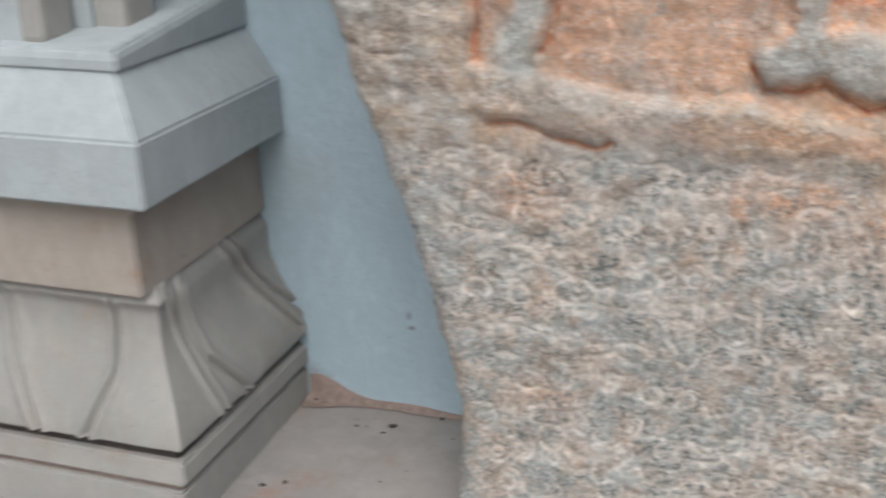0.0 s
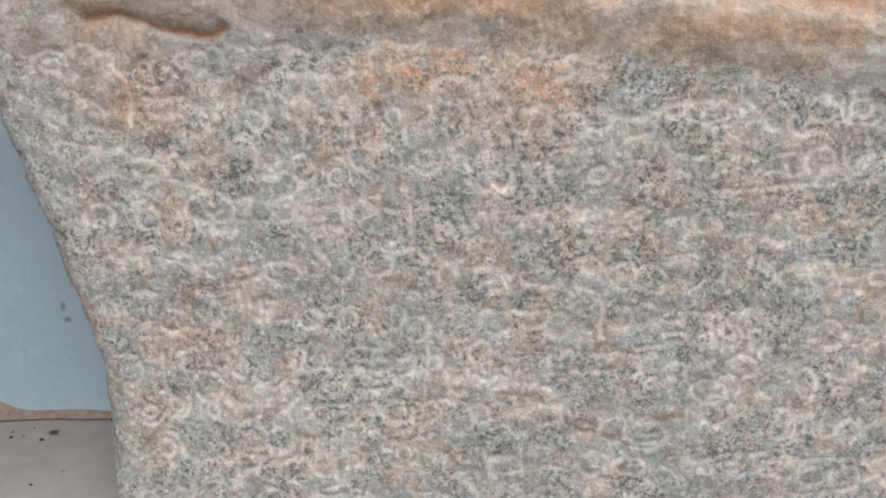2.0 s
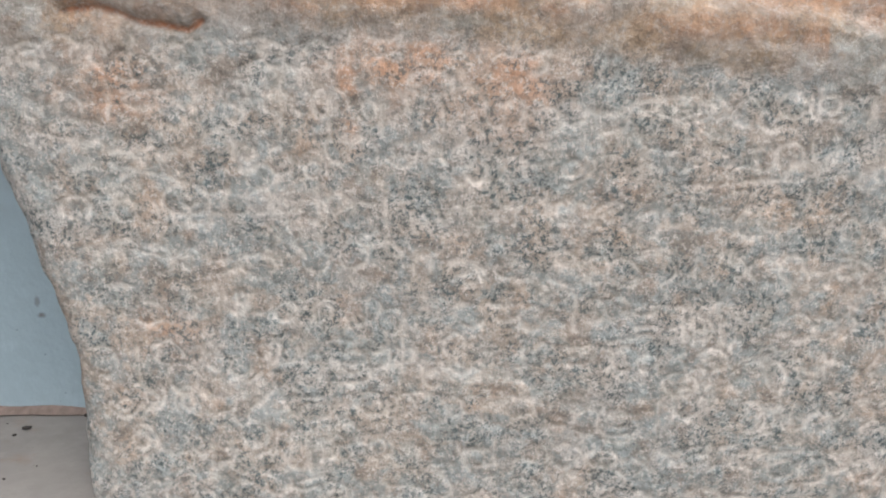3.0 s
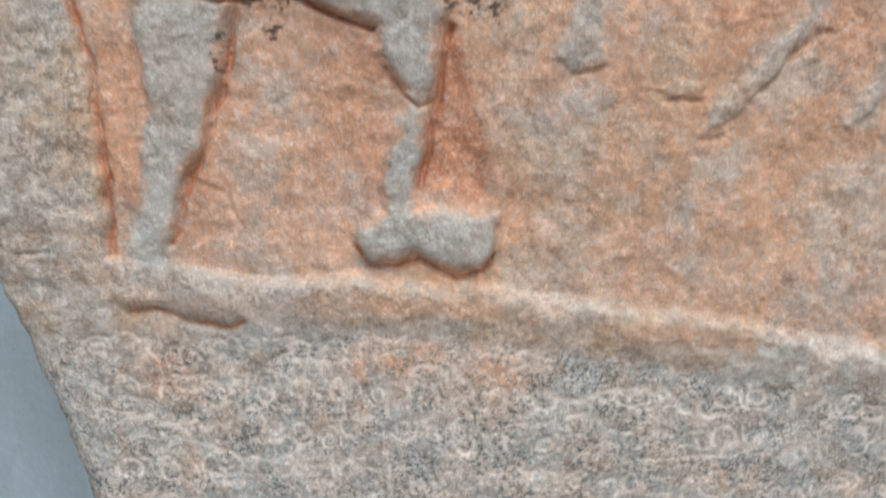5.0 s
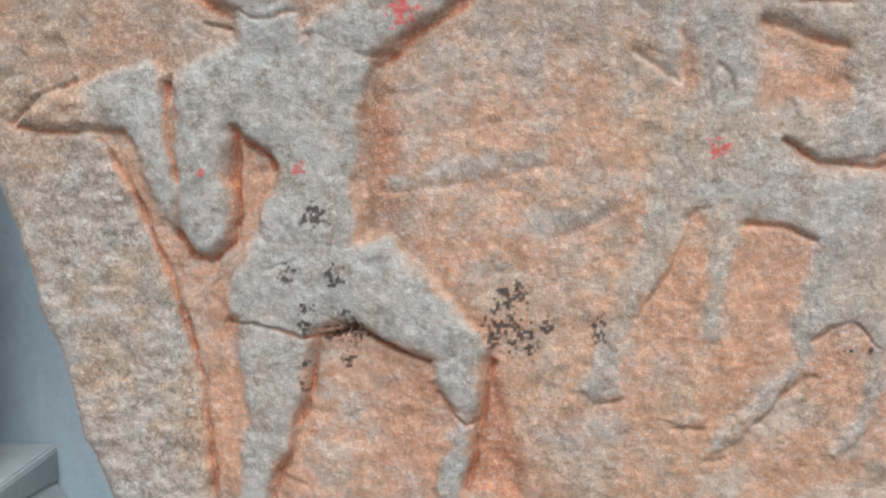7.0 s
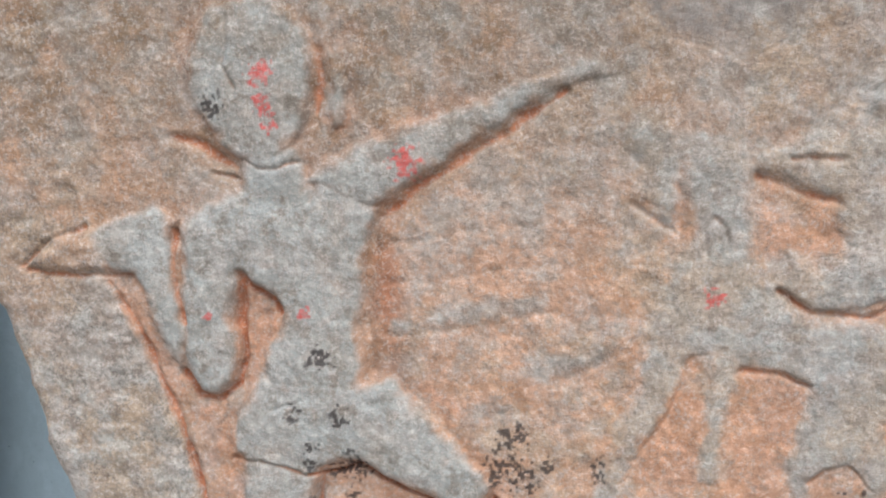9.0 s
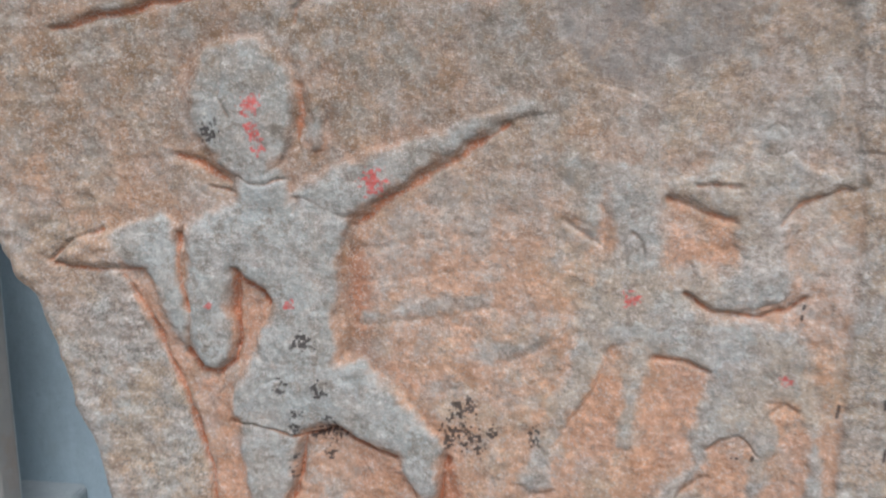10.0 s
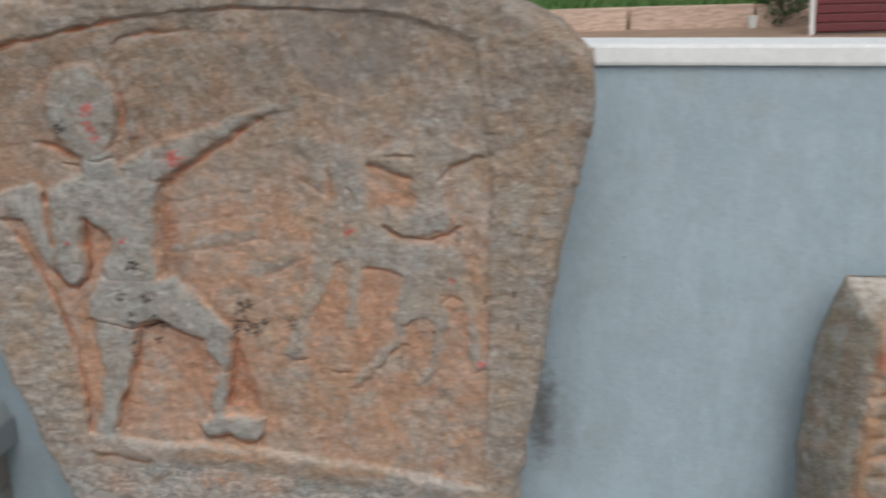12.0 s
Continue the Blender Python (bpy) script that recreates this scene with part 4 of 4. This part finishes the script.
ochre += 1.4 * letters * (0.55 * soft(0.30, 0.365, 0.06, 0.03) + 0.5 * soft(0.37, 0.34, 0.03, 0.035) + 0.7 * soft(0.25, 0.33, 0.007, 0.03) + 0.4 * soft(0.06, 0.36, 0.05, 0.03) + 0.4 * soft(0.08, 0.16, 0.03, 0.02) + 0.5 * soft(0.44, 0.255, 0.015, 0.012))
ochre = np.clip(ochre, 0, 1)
bare = (1 - wedge) * (1 - 0.8 * smooth(0.006, -0.002, groups["arrow"])) * stand * field * (1 - 0.78 * faint) * (1 - 0.5 * soft(0.22, 0.72, 0.03, 0.03))
# brown grime; right of the torso and under the bow arm it paints shade
grime_shade = 0.45 * smooth(1.02, 1.18, Z) * smooth(-0.05, 0.2, X) * (1 - 0.75 * stand) + 0.12 * smooth(0.9, 1.1, Z) + 1.0 * soft(0.24, 0.87, 0.022, 0.095) * (1 - stand) + 0.75 * soft(0.205, 1.08, 0.03, 0.05) * (1 - 0.8 * stand)
grime_shade += 0.45 * soft(0.44, 1.04, 0.16, 0.05) + 0.5 * soft(0.10, 0.50, 0.035, 0.05) * (1 - stand) + 0.35 * soft(0.225, 0.585, 0.025, 0.03) + 0.35 * soft(0.45, 0.94, 0.02, 0.06) + 0.3 * smooth(0.79, 0.84, X) * margin
grime_shade += 0.45 * soft(0.25, 1.17, 0.2, 0.09) * (1 - 0.7 * stand) + 0.4 * soft(0.0, 1.15, 0.2, 0.14) * (1 - 0.8 * stand) + 0.35 * soft(0.3, 1.16, 0.15, 0.06)
grime_shade += (0.5 * soft(-0.12, 1.05, 0.16, 0.22) + 0.25 * soft(0.2, 1.1, 0.14, 0.1) + 0.1 * soft(0.55, 1.12, 0.25, 0.08)) * (1 - 0.8 * stand)
# browner over the head, close round the archer and along the trenches
grime_shade += 0.6 * soft(0.2, 1.2, 0.22, 0.065) + 0.35 * np.exp(-np.clip(groups["archer"], 0, 1) / 0.022) * (1 - stand) * field * smooth(0.7, 0.95, Z)
grime_shade = np.clip(grime_shade + 0.5 * np.clip(dug / 0.006, 0, 1) * smooth(0.75, 1.0, Z), 0, 1)
# earth in cuts, wedge and flats; the strip at x 0.244 paints brown shade
earth = np.clip(0.9 * smooth(0.0035, 0.009, cuts) + 0.45 * smooth(0.003, 0.0075, dug) + 0.7 * wedge + 0.28 * np.exp(-np.clip(groups["archer"], 0, 1) / 0.016) * (1 - stand) * field * (0.6 + 0.6 * value_noise(X, Z, 16, 57)) + 0.7 * soft(0.244, 0.87, 0.016, 0.085) * (1 - stand) + 0.3 * soft(0.115, 0.52, 0.03, 0.05) * (1 - stand) + 0.3 * stain * (1 - stand), 0, 1)
film = np.clip(0.85 * smooth(0.012, -0.02, to_area(wx, wz, FLAKE) + value_noise(X, Z, 30, 58) * 0.012) + 0.35 * soft(0.60, 1.19, 0.22, 0.08) + 0.3 * soft(0.9, 1.17, 0.12, 0.1), 0, 1)
worn = np.clip(0.7 * soft(0.335, 0.315, 0.012, 0.022) + marks * (0.8 + 0.25 * value_noise(X, Z, 30, 50)), 0, 1)
# highlight along the ledge's upper lip, put into the colour
worn = np.clip(worn + 0.15 * np.exp(-((lip + 0.002) / 0.007) ** 2) * ledge_span, 0, 1)
salt = np.clip(0.5 + 0.5 * letters + 0.15 * margin, 0, 1)
Y = FACE[0] + FACE[1] * X + FACE[2] * Z - H
middle = lambda v: (v[:-1, :-1] + v[1:, 1:]) / 2
mine = {g: middle(groups[g]) < 0.002 for g in groups}
letter_field = (middle(Z + 0.16 * np.maximum(X - 0.3, 0)) < 0.397) & (middle(edge) > 0.03) & (middle(Z) > 0.005)
stele = slab_mesh("carved_stele", X, Y, Z, 1.225, {"ochre": ochre, "worn": worn, "bare": bare, "grime_shade": grime_shade, "earth": earth, "cool": np.clip(letters + 0.4 + 0.4 * bare, 0, 1), "film": film, "soot": soot, "red": red, "salt": salt}, STONE,
                  (("archer_relief", mine["archer"], "grey worn archer figure carved in relief"), ("rider_relief", mine["rider"], "small worn figure with outstretched arms"), ("animal_relief", mine["animal"], "much worn four-legged animal in low relief"),
                   ("arrow_relief", mine["arrow"], "faint raised arrow"), ("ground_ledge", mine["ledge"], "pale raised ledge under the figures"), ("inscription", letter_field, "rows of worn pale letters cut in grey stone")), 0.055)
tagged(stele, "tall pink-grey granite hero stone, archer relief above worn inscription", "stele")

# ---- the second stele by the wall ----
s, t = np.meshgrid(np.linspace(0, 1, 170), np.linspace(0, 1, 200))
Z = -0.05 + t * 0.80
lx = np.interp(Z, (-0.05, 0.31, 0.45, 0.55, 0.64, 0.70, 0.745), (1.375, 1.378, 1.384, 1.394, 1.41, 1.43, 1.452)) + value_noise(Z, Z * 0, 24, 61) * 0.004
X = lx + s * (1.98 - lx)
Z = -0.05 + t * (np.interp(X, (1.37, 1.46, 1.6, 1.75, 1.9, 1.98), (0.735, 0.745, 0.752, 0.75, 0.745, 0.735)) + 0.05 + value_noise(X, X * 0, 22, 62) * 0.004)
edge = np.minimum(np.minimum(s, 1 - s) * 0.58, (1 - t) * 0.8)
k = np.clip(1 - edge / 0.085, 0, 1)
H = -0.10 * k ** 1.7 + value_noise(X, Z, 14, 63) * 0.004 + value_noise(X, Z, 45, 64) * 0.0025 + value_noise(X, Z, 130, 65) * 0.001
inner = smooth(0.07, 0.10, edge)
furrow = np.zeros(X.shape)
ridge = np.zeros(X.shape)
rng = random.Random(3)
for z0 in np.arange(0.06, 0.62, 0.038):
    x = 1.49
    while x < 1.92:
        long = rng.uniform(0.012, 0.03)
        d = to_line(X, Z, [(x, z0), (x + long, z0 + rng.uniform(-0.006, 0.006))])
        furrow = np.maximum(furrow, np.exp(-(d / 0.006) ** 2))
        x += long + rng.uniform(0.008, 0.02)
d = to_line(X, Z, [(1.475, 0.1), (1.478, 0.40), (1.49, 0.52), (1.505, 0.60), (1.507, 0.68)])
ridge = np.exp(-(d / 0.011) ** 2)
H += ridge * 0.009 - furrow * inner * 0.006
ochre = np.clip(ridge * 0.9 + furrow * inner * 0.75 + inner * 0.4, 0, 1)
worn = np.clip(0.8 * smooth(0.68, 0.745, Z) * (X > 1.45) + 0.3 * inner * value_noise(X, Z, 40, 66), 0, 1)
red = smooth(0.016, 0.006, np.hypot(X - 1.507, (Z - 0.625) * 0.6)) * 0.45
none = np.zeros(X.shape)
other = slab_mesh("inscribed_stele", X, 1.075 + 0.02 * Z - H, Z, 1.24, {"ochre": ochre, "worn": worn, "grime_shade": np.clip(0.3 * (1 - inner) * smooth(0.74, 0.68, Z) * 0.4 + 0.1, 0, 1), "earth": none, "cool": none + 0.8, "film": none, "soot": none, "red": red, "salt": none + 0.5}, STONE_OLD,
                  (("raised_border", middle(ridge) > 0.4, "pale raised border line"), ("inscription", (middle(inner) > 0.5) & (middle(X) > 1.5), "worn rows of ochre-stained letters")))
tagged(other, "low dark weathered stele with round top and worn carved rows", "stele")

# ---- the pier on its lotus pedestal ----
pier = new("pier")
pier.location = (0, 0, 0)
tagged(pier, "grey-white cement pier on a moulded lotus pedestal", "pillar")
CX = -0.60                                  # middle line of the pier
FULL = WALL_Y


def mirror_profile(plan):
    """Plan outline of one side, from its front corner back to the wall, completed on the other side."""
    return [(2 * CX - x, y) for x, y in reversed(plan)] + list(plan)


def loft(bm, rings):
    """Skin between outlines of the same count, each a list of points."""
    made = [[bm.verts.new(p) for p in r] for r in rings]
    for a, b in zip(made[:-1], made[1:]):
        for i in range(len(a)):
            j = (i + 1) % len(a)
            bm.faces.new((a[i], a[j], b[j], b[i]))
    bm.faces.new(made[-1])
    bm.faces.new(made[0][::-1])
    bm.normal_update()
    return bm


def moulding(name, steps, material, label="", turn=0.02):
    """A stack of square sections: (x of the right side, y of the front, z)."""
    bm = bmesh.new()
    loft(bm, [[(x, y, z) for x, y in mirror_profile([(sx, sy), (sx - turn, FULL)])] for sx, sy, z in steps])
    edges = [e for e in bm.edges if len(e.link_faces) == 2 and e.calc_face_angle() > 0.4]
    bmesh.ops.bevel(bm, geom=edges, offset=0.0025, segments=2, affect="EDGES")
    return part(name, bm, material, pier, label)


moulding("plinth", [(-0.242, 0.994, -0.04), (-0.243, 0.995, 0.046)], PIER_WARM, "dusty cement foot slab", 0.012)
moulding("dirty_joint", [(-0.248, 1.001, 0.044), (-0.248, 1.001, 0.056)], DIRT, "red earth in the joint of the plinth", 0.012)
moulding("upper_plinth", [(-0.241, 0.996, 0.052), (-0.242, 0.998, 0.076)], PIER_WARM, "pale cement plinth", 0.012)
moulding("joint", [(-0.252, 1.008, 0.074), (-0.252, 1.008, 0.094)], CRACK, "dark open joint above the plinth", 0.012)
moulding("neck", [(-0.277, 1.012, 0.236), (-0.279, 1.012, 0.272), (-0.281, 1.012, 0.318), (-0.273, 1.006, 0.320), (-0.273, 1.006, 0.335)], NECK, "brown-stained bare cement neck")
moulding("cornice", [(-0.247, 0.985, 0.331), (-0.249, 0.985, 0.392), (-0.289, 1.022, 0.447)], PIER)
top_slab = moulding("top_slab", [(-0.284, 1.018, 0.445), (-0.284, 1.018, 0.456), (-0.287, 1.021, 0.464), (-0.291, 1.03, 0.466)], PIER)
for v in top_slab.data.vertices:            # the slab thickens towards the wall
    if v.co.z > 0.452:
        v.co.z += 0.030 * max(0.0, v.co.y - 1.03) / (WALL_Y - 1.03)

# lotus bell with raised petal borders: a skin wrapped round the front and the visible side
FRONT_Y, SIDE_X = 1.000, -0.2445
along = np.linspace(-0.69, WALL_Y - FRONT_Y, 330)
up = np.linspace(0, 1, 60)
A, B = np.meshgrid(along, up)
ZB = 0.088 + B * 0.152
inset = 0.028 * smooth(0.0, 0.75, B) + 0.006 * smooth(0.85, 1.0, B) - 0.010 * np.exp(-((B - 0.93) / 0.05) ** 2) * (A < 0.02)
inset = inset * (1 + 0.5 * np.clip(A, 0, 1) / 0.296)
swell = np.zeros(A.shape)
for pts in ([(0.032, 0.232), (0.066, 0.152), (0.093, 0.086)], [(0.080, 0.225), (0.092, 0.145), (0.142, 0.09)], [(0.179, 0.235), (0.225, 0.175), (0.285, 0.10)], [(0.20, 0.235), (0.25, 0.17), (0.30, 0.12)],
            [(-0.072, 0.232), (-0.074, 0.156), (-0.105, 0.09)], [(-0.20, 0.232), (-0.19, 0.156), (-0.16, 0.09)], [(-0.33, 0.232), (-0.335, 0.156), (-0.365, 0.09)], [(-0.46, 0.232), (-0.45, 0.156), (-0.42, 0.09)]):
    d = to_line(A, ZB, pts)
    swell += 0.005 * np.exp(-((d - 0.006) / 0.005) ** 2) - 0.009 * np.exp(-(d / 0.003) ** 2)
swell += value_noise(A, ZB, 25, 71) * 0.0012
out = swell - inset
side = A > 0
BX = np.where(side, SIDE_X + out - 0.035 * np.maximum(A, 0), SIDE_X + A + out * np.clip(1 + A / 0.08, 0, 1))
BY = np.where(side, FRONT_Y + A - out * np.clip(1 - A / 0.08, 0, 1), FRONT_Y - out)
bm = bmesh.new()
grid = [[bm.verts.new((BX[j, i], min(BY[j, i], WALL_Y + 0.004), ZB[j, i])) for i in range(A.shape[1])] for j in range(A.shape[0])]
for j in range(A.shape[0] - 1):
    for i in range(A.shape[1] - 1):
        bm.faces.new((grid[j][i], grid[j][i + 1], grid[j + 1][i + 1], grid[j + 1][i]))
bm.faces.new([grid[-1][i] for i in range(A.shape[1])] + [bm.verts.new((SIDE_X - 0.69, WALL_Y, 0.24))])
part("lotus_base", bm, PIER_WARM, pier, "cement lotus bell with raised petal borders", True)

# shaft: a free column with stepped corners, a little out of plumb
LEAN = 0.026
bm = bmesh.new()
plan = [(-0.391, 1.036), (-0.391, 1.084), (-0.352, 1.086), (-0.351, 1.126), (-0.322, 1.128), (-0.322, 1.148), (-0.351, 1.15), (-0.352, 1.172), (-0.391, 1.174), (-0.391, 1.20)]
loft(bm, [[(x - LEAN * (z - 0.463), y, z) for x, y in mirror_profile(plan)] for z in (0.463, 1.2, 2.6)])
part("shaft", bm, PIER, pier, "plain cement shaft with stepped corner bands")
for x0, x1, y0, y1, name in ((-0.3935, -0.367, 1.0335, 1.081, "inner_band"), (-0.3585, -0.3195, 1.093, 1.145, "outer_band")):
    bm = bmesh.new()
    box(bm, x0, x1, y0, y1, 0.464, 2.59, 0.007)
    for v in bm.verts:
        v.co.x -= LEAN * (v.co.z - 0.463)
    part(name, bm, PIER_WARM, pier, "weathered bare cement band")

# specks of grit and mortar on the floor
rng = random.Random(5)
bm = bmesh.new()
crumbs = [(-0.136, 1.236), (-0.215, 1.098), (-0.083, 1.285), (-0.195, 1.11), (-0.131, 1.253), (-0.036, 1.096), (-0.17, 1.241), (-0.235, 1.285), (-0.228, 1.28), (-0.24, 1.283)]
crumbs += [(rng.uniform(-0.22, 0.0), rng.uniform(0.85, 1.28)) for _ in range(22)]
for n, (x, y) in enumerate(crumbs):
    r = rng.uniform(0.0018, 0.0034) if n < 10 else rng.uniform(0.0006, 0.0016)
    made = bmesh.ops.create_icosphere(bm, subdivisions=1, radius=r, matrix=Matrix.LocRotScale((x, y, floor_z(x, y) + r * 0.3), Euler((0, 0, rng.uniform(0, 6))), (rng.uniform(1, 2), 1, 0.6)))
tagged(part("floor_grit", bm, CRACK), "dark specks of grit on the cement floor", "grit", kind="stuff")

# ---- beyond the wall ----
rng = random.Random(11)
kerb = tagged(new("garden_edging"), "low edging of rough red sandstone blocks", "low wall")
shared = []
for n in range(4):
    bm = bmesh.new()
    box(bm, -0.5, 0.5, -0.15, 0.15, 0, 1, 0.03)
    for v in bm.verts:
        v.co += Vector((rng.uniform(-1, 1) * 0.02, rng.uniform(-1, 1) * 0.02, rng.uniform(-1, 1) * 0.03))
    me = bpy.data.meshes.new("block")
    bm.to_mesh(me)
    bm.free()
    me.materials.append(BLOCK)
    shared.append(me)
for z0, tall in ((-0.05, 0.39),):
    x = -9.0
    while x < 3.3:
        long = rng.uniform(0.9, 2.2)
        b = new("block", rng.choice(shared))
        b.parent = kerb
        b.matrix_local = Matrix.LocRotScale((x + long / 2, 19.6 + rng.uniform(-0.03, 0.03), z0), Euler((0, 0, rng.uniform(-0.03, 0.03))), (long - 0.03, 1, tall))
        x += long

bm = bmesh.new()
box(bm, -14, 3.4, 19.7, 23.5, -0.1, 0.33)
tagged(part("grass_bank", bm, GRASS), "green planted bank behind the edging", "bank", kind="structure")
bm = bmesh.new()
box(bm, -14, 30, 23.6, 30, -0.1, 0.36)
tagged(part("pavement", bm, PAVING), "pinkish paved path beyond the bank", "pavement", kind="structure")


def blades(name, x0, x1, y0, y1, z, count, tall, material, label):
    r = np.random.RandomState(count)
    v, f = [], []
    for i in range(count):
        x, y, a = r.uniform(x0, x1), r.uniform(y0, y1), r.uniform(0, 6.3)
        h, w = tall * r.uniform(0.5, 1.2), 0.02 + 0.02 * r.rand()
        lx, ly = r.normal(0, 0.35, 2) * h
        c, q = math.cos(a) * w, math.sin(a) * w
        n = len(v)
        v += [(x - c, y - q, z), (x + c, y + q, z), (x + lx * 0.4 + c * 0.6, y + ly * 0.4 + q * 0.6, z + h * 0.6), (x + lx, y + ly, z + h)]
        f += [(n, n + 1, n + 2), (n, n + 2, n + 3)]
    me = bpy.data.meshes.new(name)
    me.from_pydata(v, [], f)
    me.materials.append(material)
    return tagged(new(name, me), label, "grass", kind="stuff")


blades("grass", -9, 3.3, 19.75, 23.4, 0.32, 14000, 0.16, GRASS, "short green grass on the bank")


def shrub(x, y, z, size, seed):
    thing = tagged(new("shrub"), "dense dark green garden shrub", "shrub", "shrubs beyond the wall")
    thing.location = (x, y, z)
    r = np.random.RandomState(seed)
    bm = bmesh.new()
    for i in range(6):
        a, tip = r.uniform(0, 6.3), Vector((r.normal(0, 0.3), r.normal(0, 0.3), r.uniform(0.5, 0.9))) * size
        m = Vector((0, 0, 1)).rotation_difference(tip).to_matrix().to_4x4()
        bmesh.ops.create_cone(bm, segments=6, radius1=0.04 * size, radius2=0.012 * size, depth=tip.length, matrix=m @ Matrix.Translation((0, 0, tip.length / 2)))
    part("stem", bm, BARK, thing)
    v, f = [], []
    for i in range(1500):
        d = r.normal(0, 1, 3)
        d /= np.linalg.norm(d)
        p = d * size * (0.35 + 0.3 * r.rand()) * (1 + 0.35 * math.sin(5 * d[0] + seed) * math.cos(4 * d[2])) + (0, 0, size * 0.6)
        a, b = r.normal(0, 1, 3), r.normal(0, 1, 3)
        a *= 0.06 * size / np.linalg.norm(a)
        b *= 0.03 * size / np.linalg.norm(b)
        n = len(v)
        v += [tuple(p - a), tuple(p + b), tuple(p + a), tuple(p - b)]
        f += [(n, n + 1, n + 2), (n, n + 2, n + 3)]
    me = bpy.data.meshes.new("crown")
    me.from_pydata(v, [], f)
    me.materials.append(LEAF)
    crown = new("crown", me)
    crown.parent = thing
    return thing


shrub(3.62, 19.6, -0.03, 0.75, 1)
for n, (x, y, size) in enumerate(((-3.2, 30.5, 1.6), (-0.4, 31.5, 2.2), (1.6, 31, 1.5), (3.4, 32, 2.4), (6.5, 31, 2.0), (-6.0, 31, 2.1), (10, 32, 2.6), (-10, 32, 2.6))):
    shrub(x, y, 0.0, size, n + 2)

gate = tagged(new("slatted_gate"), "maroon painted gate of horizontal slats with white post", "gate")
bm = bmesh.new()
box(bm, 3.66, 3.73, 17.4, 17.47, -0.05, 2.1, 0.006)
part("post", bm, WHITE_PAINT, gate, "white painted post")
bm = bmesh.new()
box(bm, 3.75, 6.6, 17.45, 17.47, 0.0, 2.0)
part("sheet", bm, MAROON, gate)
bm = bmesh.new()
box(bm, 3.75, 6.6, 17.415, 17.45, 0, 0.118, 0.01)
slat_mesh = bpy.data.meshes.new("slat")
bm.to_mesh(slat_mesh)
bm.free()
slat_mesh.materials.append(MAROON)
for n in range(15):
    sl = new("slat", slat_mesh)
    sl.parent = gate
    sl.location = (0, 0, 0.02 + n * 0.131)

bm = bmesh.new()
bmesh.ops.create_cone(bm, cap_ends=True, segments=20, radius1=0.06, radius2=0.085, depth=0.2, matrix=Matrix.Translation((0, 0, 0.1)))
pot = part("white_tub", bm, WHITE_PLASTIC)
pot.location = (3.02, 19.25, -0.03)
tagged(pot, "small white plastic tub standing before the edging", "tub")
